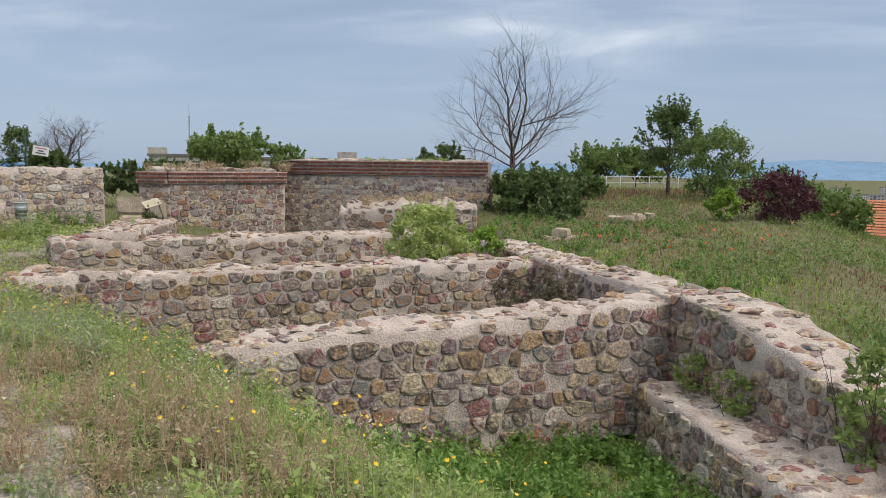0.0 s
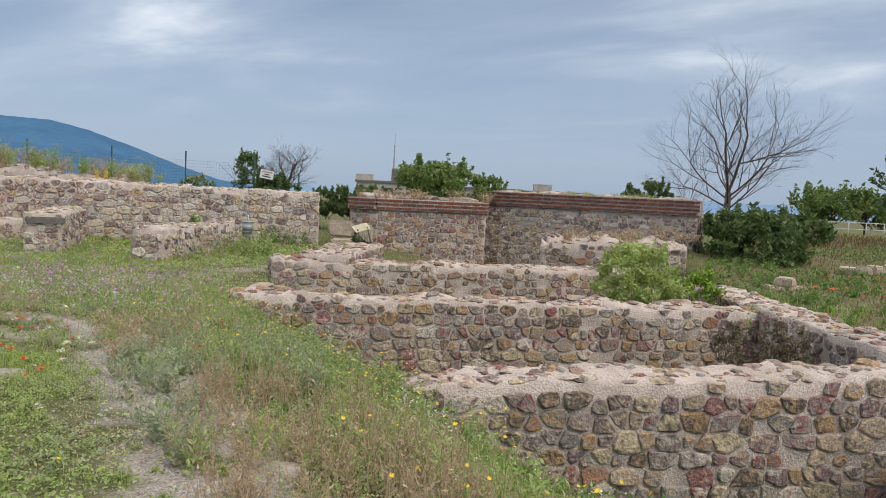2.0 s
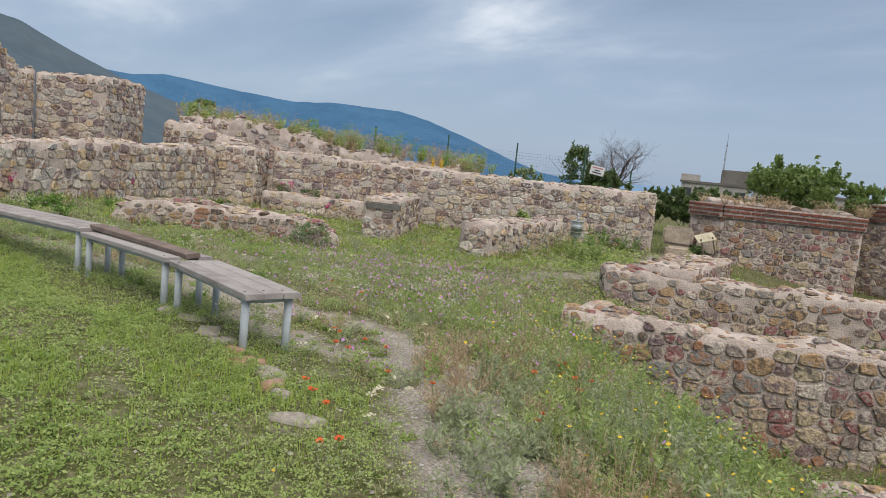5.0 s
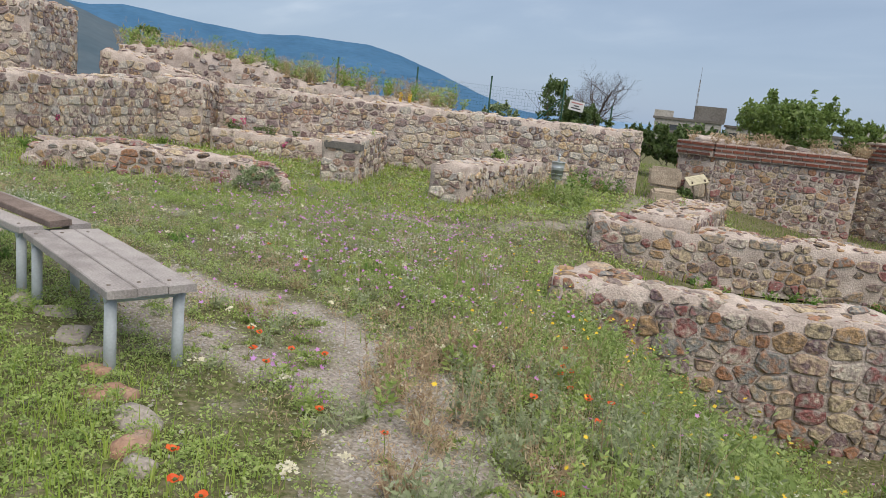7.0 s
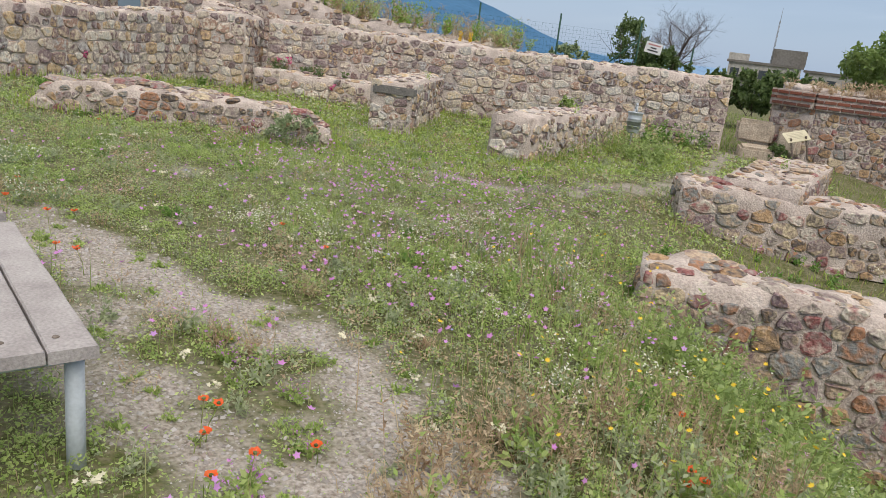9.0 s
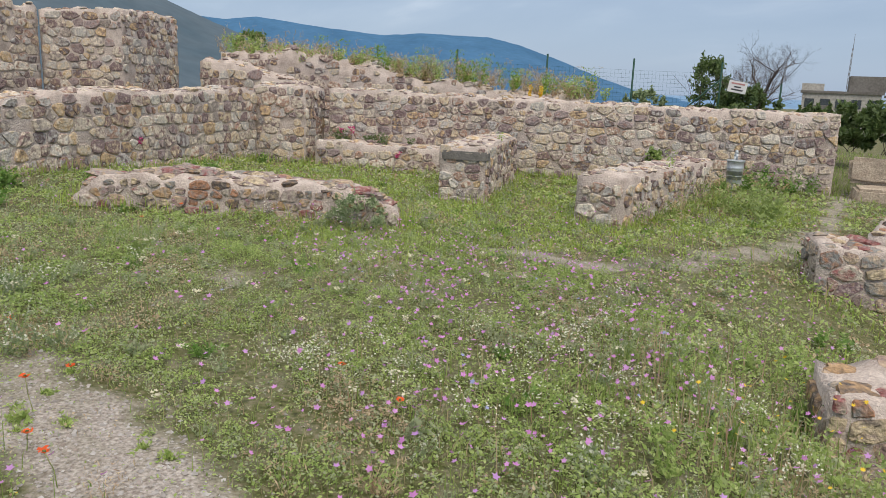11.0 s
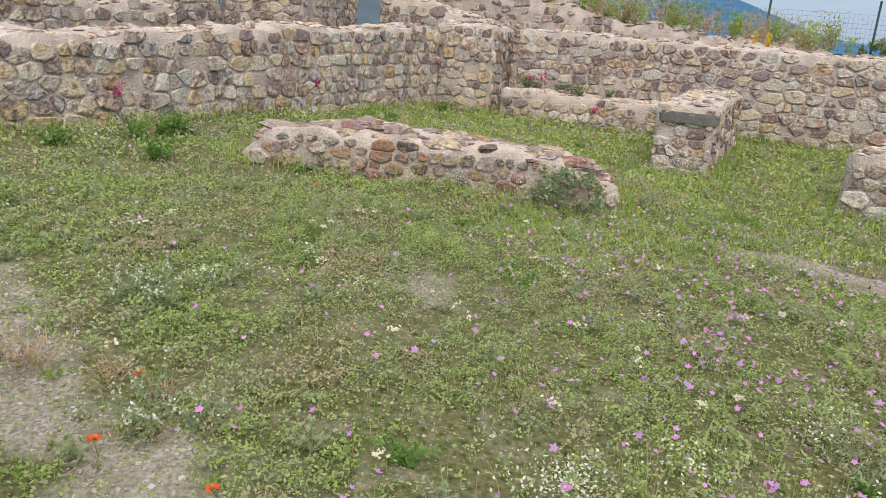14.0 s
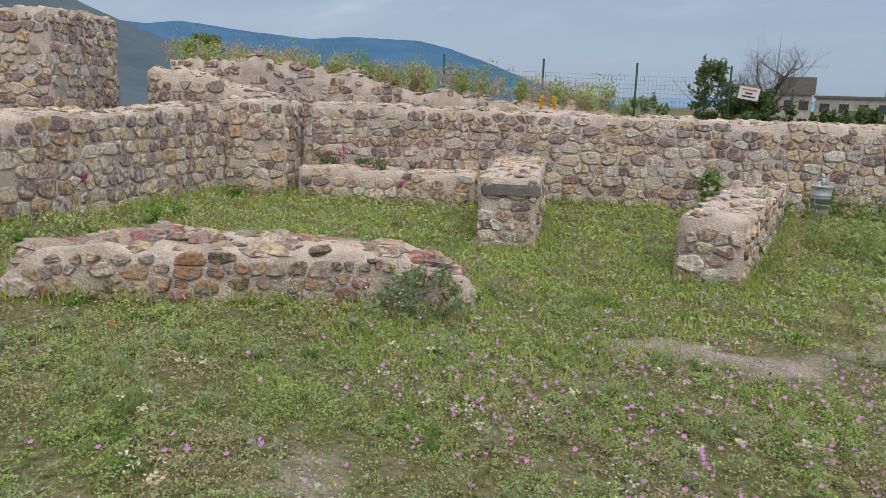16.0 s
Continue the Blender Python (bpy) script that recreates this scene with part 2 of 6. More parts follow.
def gravel_at(x, y):
    best = 0
    ragged = 0.24 * noise.noise((x * 1.6, y * 1.6, 7)) + 0.26 * noise.noise((x * 4.1, y * 4.1, 2))
    for pts, w, s in TRACKS:
        for (ax, ay), (bx, by) in zip(pts, pts[1:]):
            dx, dy = bx - ax, by - ay
            t = min(1, max(0, ((x - ax) * dx + (y - ay) * dy) / (dx * dx + dy * dy)))
            d = math.hypot(x - ax - t * dx, y - ay - t * dy) + ragged
            best = max(best, s * (1 - smoothstep(w * 0.7, w * 1.4, d)))
    return best


def lines(lo, hi, fine_lo, fine_hi, step):
    v = list(np.arange(fine_lo, fine_hi, step))
    s, p = step, fine_hi
    while p < hi:
        v.append(p)
        s *= 1.22
        p += s
    v.append(hi)
    s, p = step * 1.22, fine_lo - step
    while p > lo:
        v.insert(0, p)
        s *= 1.22
        p -= s
    v.insert(0, lo)
    return v


gx, gy = lines(-4500, 4500, -24, 6, 0.16), lines(-4500, 4500, -1, 24, 0.16)
gv = [(x, y, ground(x, y)) for y in gy for x in gx]
nx = len(gx)
gf = [(j * nx + i, j * nx + i + 1, (j + 1) * nx + i + 1, (j + 1) * nx + i) for j in range(len(gy) - 1) for i in range(nx - 1)]
ground_ob = mesh_object("ground", gv, gf, ground_material())
ga = ground_ob.data.attributes.new("gravel", "FLOAT", "POINT")
ga.data.foreach_set("value", [gravel_at(x, y) if -25 < x < 6 and -4 < y < 25 else 0.0 for x, y, z in gv])
tagged(ground_ob, "weedy meadow ground with worn gravel path", "ground", kind="structure")


# ------------------------------------------------------------------ rubble masonry
def clip_cell(poly, nxv, nyv, c):
    out = []
    for i in range(len(poly)):
        a, b = poly[i - 1], poly[i]
        da, db = a[0] * nxv + a[1] * nyv - c, b[0] * nxv + b[1] * nyv - c
        if (da <= 0) != (db <= 0):
            t = da / (da - db)
            out.append((a[0] + t * (b[0] - a[0]), a[1] + t * (b[1] - a[1])))
        if db <= 0:
            out.append(b)
    return out


def stone_cells(rng, length, height, size):
    """Outlines of fitted rubble stones over a length x height face."""
    seeds, v, row = [], -size * 0.2, 0
    while v < height + size:
        h = size * rng.uniform(0.48, 0.9)
        u = -rng.uniform(0, size)
        while u < length + size:
            w = size * rng.choice((0.38, 0.45, 0.55, 0.7, 0.85, 1.05, 1.3, 1.6))
            seeds.append((u + w / 2, v + h / 2 + rng.uniform(-0.24, 0.24) * h, w))
            u += w
        v += h
    P = np.array(seeds)
    cells = []
    ay = 1.45
    for i, (u, v, w) in enumerate(seeds):
        if not (0 <= u <= length and 0 <= v <= height):
            continue
        d2 = (P[:, 0] - u) ** 2 + ((P[:, 1] - v) * ay) ** 2
        near = [j for j in np.argsort(d2)[1:17]]
        k = size * 1.6
        poly = [(max(0, u - k), max(0, v - k)), (min(length, u + k), max(0, v - k)), (min(length, u + k), min(height, v + k)), (max(0, u - k), min(height, v + k))]
        for j in near:
            du, dv = P[j, 0] - u, (P[j, 1] - v) * ay * ay
            bias = 0.5 + 0.22 * (w - P[j, 2]) / (w + P[j, 2])
            mu, mv = u + bias * (P[j, 0] - u), v + bias * (P[j, 1] - v)
            poly = clip_cell(poly, du, dv, du * mu + dv * mv)
            if len(poly) < 3:
                break
        if len(poly) >= 3:
            cells.append(poly)
    return cells


def stone_mesh(rng, poly, rise):
    """A rounded stone over an outline: vertices (u, v, out) round its centre, and faces."""
    cu, cv = sum(p[0] for p in poly) / len(poly), sum(p[1] for p in poly) / len(poly)
    pts = []
    for i in range(len(poly)):
        a, b = poly[i - 1], poly[i]
        if math.hypot(b[0] - a[0], b[1] - a[1]) < 0.035:
            pts.append(((a[0] + b[0]) / 2, (a[1] + b[1]) / 2))
        else:
            f = rng.uniform(0.12, 0.30)
            pts.append((a[0] + f * (b[0] - a[0]), a[1] + f * (b[1] - a[1])))
            pts.append((b[0] - f * (b[0] - a[0]), b[1] - f * (b[1] - a[1])))
    if len(pts) > 11:
        pts = pts[:: 2] if len(pts) > 16 else [p for i, p in enumerate(pts) if i % 4 != 3]
    n = len(pts)
    verts, faces = [], []
    tilt_u, tilt_v = rng.uniform(-0.12, 0.12), rng.uniform(-0.12, 0.12)
    for scale, out in ((1.0, -0.04), (0.975, rise * 0.6), (0.82, rise)):
        for (u, v) in pts:
            k = scale * (1 + rng.uniform(-0.035, 0.035))
            x, y = (u - cu) * k, (v - cv) * k
            verts.append((x, y, out + (tilt_u * x + tilt_v * y + rng.uniform(-0.006, 0.006) if out > 0 else 0)))
    verts.append((rng.uniform(-0.03, 0.03), rng.uniform(-0.02, 0.02), rise * rng.uniform(0.85, 1.2)))
    for r in range(2):
        for i in range(n):
            j = (i + 1) % n
            faces.append((r * n + i, r * n + j, (r + 1) * n + j, (r + 1) * n + i))
    for i in range(n):
        faces.append((2 * n + i, 2 * n + (i + 1) % n, 3 * n))
    return (cu, cv), verts, faces


def lump(rng):
    """A small loose stone: a rough faceted lump with a flat-ish base."""
    verts, faces = [], []
    for z, r in ((-0.5, 0.7), (0.0, 1.0), (0.42, 0.72)):
        for i in range(7):
            a = 2 * math.pi * i / 7 + rng.uniform(-0.25, 0.25)
            k = r * rng.uniform(0.8, 1.12)
            verts.append((k * math.cos(a), k * math.sin(a), z * rng.uniform(0.8, 1.15)))
    verts.append((0, 0, 0.58))
    for r in range(2):
        for i in range(7):
            j = (i + 1) % 7
            faces.append((r * 7 + i, r * 7 + j, r * 7 + 7 + j, r * 7 + 7 + i))
    faces += [(14 + i, 14 + (i + 1) % 7, 21) for i in range(7)]
    return verts, faces


lump_rng = random.Random(5)
LUMPS = [lump(lump_rng) for _ in range(8)]
LUMP_MESH = {}


def lump_mesh(k, mat):
    if (k, mat.name) not in LUMP_MESH:
        me = bpy.data.meshes.new("stone")
        me.from_pydata(LUMPS[k][0], [], LUMPS[k][1])
        me.materials.append(mat)
        LUMP_MESH[(k, mat.name)] = me
    return LUMP_MESH[(k, mat.name)]


PENDING = []  # stones of the walls are laid at the end of the file
FOOT = []     # footprints of walls, where nothing grows


def interp(pairs, s):
    if s <= pairs[0][0]:
        return pairs[0][1]
    for (a, p), (b, q) in zip(pairs, pairs[1:]):
        if s <= b:
            return p + (q - p) * (s - a) / (b - a)
    return pairs[-1][1]


def wall(name, a, b, thick, tops, base, label, faces="FLRT", size=0.24, stone=None, seed=1, rough=0.05, parts=300, rise=0.029, lumps=48, fill=0.95, paved=False, big=1.0):
    """A rubble wall. a, b: the ends of its seen face, its body lying to the left of a->b. tops: (metres from a, height)."""
    stone = stone or STONE
    size *= 1.10 if stone is STONE_PALE else 1.06
    rng = random.Random(seed)
    ax, ay = a
    L = math.hypot(b[0] - ax, b[1] - ay)
    ux, uy = (b[0] - ax) / L, (b[1] - ay) / L
    wx, wy = -uy, ux
    FOOT.append((ax, ay, ux, uy, L, thick))

    def top(s, w=0.0):
        return interp(tops, s) + rough * 2.0 * noise.noise((s * 1.1 + seed * 7, w * 1.4, seed)) + rough * 1.3 * noise.noise((s * 4 + seed, w * 4, 3.1))

    nu, nw = max(2, int(L / 0.11)), max(2, int(thick / 0.11))
    bm = bmesh.new()
    z0 = min(base, min(t for _, t in tops) - 0.2)

    def put(s, w, z):
        x, y = ux * s + wx * w, uy * s + wy * w
        k = 0.02
        return bm.verts.new((x + k * noise.noise((x * 3 + ax, y * 3, z * 3)), y + k * noise.noise((x * 3 + 9, y * 3 + ay, z * 3)), z))

    def sheet(rows):
        for r0, r1 in zip(rows, rows[1:]):
            for i in range(len(r0) - 1):
                bm.faces.new((r0[i], r0[i + 1], r1[i + 1], r1[i]))

    sides = ([(L * i / nu, 0.0) for i in range(nu + 1)] + [(L, thick * i / nw) for i in range(1, nw + 1)]
             + [(L - L * i / nu, thick) for i in range(1, nu + 1)] + [(0.0, thick - thick * i / nw) for i in range(1, nw)])
    rim = [put(s, w, top(s, w)) for s, w in sides]
    nv = 6
    rows = []
    for k in range(nv):
        rows.append([put(s, w, z0 + (top(s, w) - z0) * k / nv) for s, w in sides])
    rows.append(rim)
    for r0, r1 in zip(rows, rows[1:]):
        for i in range(len(rim)):
            j = (i + 1) % len(rim)
            bm.faces.new((r0[i], r0[j], r1[j], r1[i]))
    grid = {}
    for (s, w), v in zip(sides, rim):
        grid[(round(s / L * nu), round(w / thick * nw))] = v
    for i in range(nu + 1):
        for j in range(nw + 1):
            if (i, j) not in grid:
                s, w = L * i / nu, thick * j / nw
                grid[(i, j)] = put(s, w, top(s, w) + 0.02 + 0.5 * rough * noise.noise((s * 9, w * 9, seed)))
    for i in range(nu):
        for j in range(nw):
            bm.faces.new((grid[(i, j)], grid[(i + 1, j)], grid[(i + 1, j + 1)], grid[(i, j + 1)]))
    body = part(name, bm, MORTAR)
    body.location = (ax, ay, 0)
    for p in body.data.polygons:
        p.use_smooth = True
    tagged(body, label, "ruined wall", kind="structure")

    pieces = []
    for f in faces:
        if f == "T":
            continue
        o, d, n, fl = {"F": ((0, 0), (ux, uy), (uy, -ux), L), "B": ((ux * L + wx * thick, uy * L + wy * thick), (-ux, -uy), (wx, wy), L),
                       "R": ((ux * L, uy * L), (wx, wy), (ux, uy), thick), "L": ((wx * thick, wy * thick), (-wx, -wy), (-ux, -uy), thick)}[f]
        H = max(t for _, t in tops) - z0 + 0.15
        for poly in stone_cells(rng, fl, H, size):
            area = 0.5 * abs(sum(poly[i - 1][0] * poly[i][1] - poly[i][0] * poly[i - 1][1] for i in range(len(poly))))
            if area < 0.004 or rng.random() > fill:
                continue
            cu, cv = sum(p[0] for p in poly) / len(poly), sum(p[1] for p in poly) / len(poly)
            s = {"F": cu, "B": L - cu, "R": L, "L": 0}[f]
            if z0 + cv > top(s) - 0.035:
                continue
            half = 0.5 * math.sqrt(area)
            gap = rng.uniform(0.003, 0.015)
            k = max(0.5, 1 - gap / half) * (rng.uniform(0.68, 0.93) if rng.random() < 0.18 else 1)
            room = top(s) - 0.005 - z0
            poly = [(cu + (p[0] - cu) * k, min(room, cv + (p[1] - cv) * k)) for p in poly]
            (cu, cv), vs, fs = stone_mesh(rng, poly, rise * rng.uniform(0.5, 1.5))
            m = Matrix(((d[0], 0, n[0], o[0] + d[0] * cu), (d[1], 0, n[1], o[1] + d[1] * cu), (0, 1, 0, z0 + cv), (0, 0, 0, 1)))
            pieces.append((m, vs, fs, None))
    if "T" in faces:
        for _ in range(int(lumps * L * thick)):
            s, w = rng.uniform(0.02, L - 0.02), rng.uniform(0.03, thick - 0.03)
            r = rng.uniform(0.035, 0.105) * (1.5 if rng.random() < 0.2 else 1) * (1.3 if paved else big)
            edge = min(w, thick - w, s, L - s) < 0.14
            w = min(max(w, 1.05 * r), thick - 1.05 * r) if thick > 2.2 * r else thick / 2
            s = min(max(s, 1.2 * r), L - 1.2 * r)
            m = (pose(ux * s + wx * w, uy * s + wy * w, top(s, w) + r * (0.02 if paved else 0.05), rng.uniform(-9, 9), rng.uniform(-9, 9), rng.uniform(0, 360) if not edge else math.degrees(math.atan2(uy, ux)) + rng.uniform(-25, 25))
                 @ Matrix.Diagonal((r * rng.uniform(0.9, 1.6), r * rng.uniform(0.8, 1.1), r * (0.22 if paved else rng.uniform(0.4, 0.85)), 1)))
            pieces.append((m, None, None, rng.randrange(8)))
    PENDING.append((body, pieces, stone, parts))
    return body


def lay_stones():
    for body, pieces, stone, count in PENDING:
        first = pieces[:count]
        for m, vs, fs, k in first:
            if k is None:
                me = bpy.data.meshes.new("stone")
                me.from_pydata(vs, [], fs)
                me.materials.append(stone)
            else:
                me = lump_mesh(k, stone)
            ob = new("stone", me)
            ob.parent = body
            ob.matrix_basis = m
        V, F = [], []
        for m, vs, fs, k in pieces[count:]:
            if k is not None:
                vs, fs = LUMPS[k]
            n = len(V)
            V += [tuple(m @ Vector(v)) for v in vs]
            F += [tuple(n + i for i in f) for f in fs]
        if V:
            rest = mesh_object("stones", V, F, stone, body, smooth=False)
            rest["kind"] = "stuff"


# ------------------------------------------------------------------ the ruin
wall("wall_near", (-3.75, 6.75), (1.5, 10.06), 0.75, [(0, -0.42), (0.3, -0.3), (1.5, -0.24), (3.4, -0.19), (5.0, -0.12), (6.2, -0.05)], -1.75,
     "low ruined wall of mixed coloured field stones in mortar", "FLT", size=0.25, seed=11, parts=300)
wall("wall_second", (-8.0, 9.13), (-0.75, 14.5), 0.75, [(0, -0.06), (0.4, -0.04), (1.5, -0.1), (4.6, -0.14), (9.0, -0.2)], -1.5,
     "long low ruined wall of dark field stones", "FLT", size=0.235, seed=12)
wall("wall_third", (-10.5, 13.4), (-3.4, 19.9), 0.8, [(0, 0.02), (2.1, -0.08), (6.9, -0.12), (9.6, -0.2)], -1.0,
     "low ruined wall of dark field stones", "FLT", size=0.25, seed=13)
wall("wall_third_arm", (-9.35, 14.5), (-10.9, 18.9), 1.05, [(0, 0.12), (4.5, 0.05)], -0.9, "short ruined cross wall with rubble top", "FRT", size=0.24, seed=14, parts=120)
wall("wall_outer", (3.6, 6.4), (-1.8, 18.6), 0.9, [(0, -0.6), (1.2, -0.38), (2.4, -0.12), (3.2, 0.0), (6, -0.08), (13, -0.2)], -1.6,
     "long outer ruined wall with a broad rubble top", "BFLRT", size=0.24, seed=15, lumps=42)
wall("foundation_ledge", (0.7, 9.4), (2.1, 5.2), 1.15, [(0, -1.06), (5, -1.02)], -1.9, "flat foundation ledge paved with stones", "FT", size=0.24, seed=16, lumps=75, rough=0.035, parts=290, paved=True, stone=STONE_PALE)
wall("low_wall", (-16.32, 6.3), (-14.3, 9.92), 1.0, [(0, 0.14), (0.3, 0.32), (0.7, 0.42), (2.0, 0.36), (3.3, 0.29), (3.75, 0.2), (4.15, 0.0)], -0.55,
     "crumbled low wall of rounded field stones", "FLRT", size=0.18, seed=17, stone=STONE, rough=0.055, lumps=44, big=1.25)
wall("stub_wall", (-17.05, 12.4), (-16.42, 12.95), 3.3, [(0, 0.64), (0.9, 0.67)], -0.7, "upright stub of wall with a grey lintel stone", "FRT", size=0.22, seed=18, stone=STONE_PALE, parts=200)
wall("pier_wall", (-14.2, 13.02), (-13.5, 13.3), 4.9, [(0, 0.42), (0.8, 0.42)], -0.8, "pale mortared wall pier with rubble top", "FRT", size=0.22, seed=19, stone=STONE_PALE, parts=260)
wall("far_wall", (-22.67, 12.97), (-14.62, 21.1), 0.9, [(0, 1.5), (3.3, 1.42), (5, 1.4), (8.2, 1.36), (11.4, 1.36)], -0.7,
     "long ruined wall of pale sandstone and field stones", "FRT", size=0.25, seed=20, stone=STONE_PALE)
wall("wall_ledge", (-21.95, 12.27), (-19.6, 14.64), 0.9, [(0, 0.32), (3.3, 0.26)], -0.6, "stone ledge along the foot of a wall", "FRT", size=0.26, seed=21, stone=STONE_PALE, parts=120, rough=0.03)
wall("left_wall", (-17.3, 3.74), (-22.97, 11.26), 0.8, [(0, 1.15), (0.4, 1.22), (2, 1.24), (4.7, 1.33), (9.8, 1.42)], -0.5,
     "ruined wall of pale field stones and mortar", "FLT", size=0.25, seed=22, stone=STONE_PALE, fill=0.96)
wall("corner_block", (-23.1, 11.25), (-22.25, 12.15), 1.4, [(0, 1.5), (1.2, 1.52)], -0.5, "squared wall corner of pale stones", "FRT", size=0.27, seed=23, stone=STONE_PALE, parts=120)

wall("left_tower", (-26.6, 7.35), (-25.35, 8.9), 3.1, [(0, 3.05), (2.0, 3.15)], 0.0, "high ruined tower of mixed field stones", "FRT", size=0.26, seed=31, stone=STONE_PALE, parts=200)
wall("tower_wing", (-24.8, 5.0), (-26.55, 7.3), 1.0, [(0, 3.95), (1.4, 3.65), (2.2, 3.3), (2.9, 3.05)], 0.0, "tall broken tower wall of mixed field stones", "FLRT", size=0.26, seed=32, stone=STONE_PALE, parts=200, rough=0.12)
wall("rear_low_wall", (-22.6, 3.0), (-25.0, 6.2), 0.6, [(0, 1.75), (1.6, 1.6), (4, 1.5)], 0.0, "low ruined wall behind the first wall", "FRT", size=0.27, seed=33, stone=STONE_PALE, parts=100, rough=0.08)
wall("rear_middle_wall", (-26.6, 11.1), (-24.4, 12.9), 0.8, [(0, 2.05), (0.9, 2.0), (1.5, 1.9), (2.8, 1.55)], 0.0, "stepped ruined wall of pale stones", "FLT", size=0.28, seed=34, stone=STONE_PALE, parts=120, rough=0.08)
wall("rubble_bank", (-27.6, 12.0), (-20.4, 19.4), 1.6, [(0, 2.35), (2.2, 2.4), (4.2, 2.1), (6.0, 1.75), (8.5, 1.5), (10.4, 1.42)], -0.2, "overgrown bank of tumbled rubble behind the wall", "FT", size=0.27, seed=35, stone=STONE_PALE, parts=150, rough=0.13, lumps=30, fill=0.7)
wall("brick_tower", (-12.95, 22.05), (-10.15, 24.6), 2.6, [(0, 0.93), (3.8, 0.93)], -1.3, "round-cornered tower base of dark field stones", "FRT", size=0.25, seed=36, parts=220, rough=0.02, lumps=5)
wall("brick_tower_flank", (-13.95, 21.95), (-12.95, 22.05), 2.2, [(0, 0.95), (1.0, 0.93)], -1.2, "flank of the tower base of field stones", "FLT", size=0.25, seed=37, parts=60, rough=0.02, lumps=5)
wall("brick_banded_wall", (-10.9, 26.3), (-3.35, 25.9), 1.1, [(0, 1.2), (7.6, 1.24)], -1.3, "long wall of small field stones with brick bands", "FRT", size=0.22, stone=STONE_PALE, seed=38, parts=300, rough=0.02, lumps=4)
wall("rubble_apron", (-7.3, 21.9), (-3.2, 22.6), 2.4, [(0, 0.2), (1.5, 0.3), (4.2, 0.35)], -1.0, "crumbled apron of rubble before the banded wall", "FLT", size=0.26, seed=39, parts=150, rough=0.14, lumps=30)
wall("cross_foundation", (1.75, 6.05), (3.0, 6.75), 0.7, [(0, -0.95), (1.4, -0.85)], -1.9, "low foundation crossing the ledge", "FLT", size=0.24, seed=40, parts=60, rough=0.05)
wall("gate_blocks", (-14.3, 21.9), (-13.6, 22.3), 0.6, [(0, 0.0), (0.8, -0.05)], -0.9, "large squared blocks in the gap between walls", "FLT", size=0.5, seed=41, parts=30, stone=STONE_PALE, lumps=3)


def brick_bands(body, a, b, z, courses, proud, seed, flank=None):
    """Brick courses along a wall's head, each brick an own piece, the course standing a little proud."""
    rng = random.Random(seed)
    L = math.hypot(b[0] - a[0], b[1] - a[1])
    ux, uy = (b[0] - a[0]) / L, (b[1] - a[1]) / L
    ang = math.degrees(math.atan2(uy, ux))
    bm = bmesh.new()
    bmesh.ops.create_cube(bm, size=1.0)
    bmesh.ops.bevel(bm, geom=bm.edges[:], offset=0.06, segments=1, affect="EDGES")
    me = bpy.data.meshes.new("brick")
    bm.to_mesh(me)
    bm.free()
    me.materials.append(BRICK)
    mortar = bmesh.new()
    bmesh.ops.create_cube(mortar, size=1.0, matrix=Matrix.Translation((L / 2, 0.285 - proud, z + courses * 0.0625)) @ Matrix.Diagonal((L, 0.56, courses * 0.125, 1)))
    bed = part("mortar_bed", mortar, MORTAR, body)
    bed.matrix_basis = pose(a[0] - body.location.x, a[1] - body.location.y, 0, 0, 0, ang)
    for c in range(courses):
        u = -rng.uniform(0, 0.3)
        while u < L:
            w = rng.uniform(0.27, 0.34)
            lo, hi = max(0, u), min(L, u + w - 0.02)
            if hi - lo > 0.05:
                ob = new("brick", me)
                ob.parent = body
                x, d = (lo + hi) / 2, 0.118 - proud - rng.uniform(0, 0.014) - 0.003 * c
                ob.matrix_basis = pose(a[0] - body.location.x + ux * x - uy * d, a[1] - body.location.y + uy * x + ux * d, z + (c + 0.5) * 0.125, 0, 0, ang) @ Matrix.Diagonal((hi - lo, 0.28, 0.066, 1))
            u += w


bodies = {o.name: o for o in scene.objects if o.parent is None}
brick_bands(bodies["brick_tower"], (-12.98, 22.0), (-10.1, 24.62), 0.93, 3, 0.08, 1)
brick_bands(bodies["brick_tower_flank"], (-13.99, 21.9), (-12.98, 22.0), 0.93, 3, 0.08, 2)
brick_bands(bodies["brick_banded_wall"], (-10.9, 26.28), (-3.3, 25.88), 1.22, 4, 0.06, 3)
wall("tower_head_rubble", (-13.6, 22.45), (-10.6, 25.0), 1.8, [(0, 1.38), (4, 1.4)], 1.2, "loose stones and soil on the tower head", "FT", seed=42, parts=60, rough=0.06, lumps=9)
wall("banded_wall_head", (-10.8, 26.55), (-3.5, 26.15), 0.7, [(0, 1.73), (7.3, 1.73)], 1.5, "loose stones along the banded wall's head", "FT", seed=43, parts=60, rough=0.05, lumps=10)


# ------------------------------------------------------------------ benches
def box_bm(bm, cx, cy, cz, sx, sy, sz, rz=0.0, bevel=0.006):
    tmp = bmesh.ops.create_cube(bm, size=1.0, matrix=pose(cx, cy, cz, 0, 0, rz) @ Matrix.Diagonal((sx, sy, sz, 1)))
    es = list({e for v in tmp["verts"] for e in v.link_edges})
    if bevel:
        bmesh.ops.bevel(bm, geom=es, offset=bevel, segments=2, affect="EDGES", clamp_overlap=True)


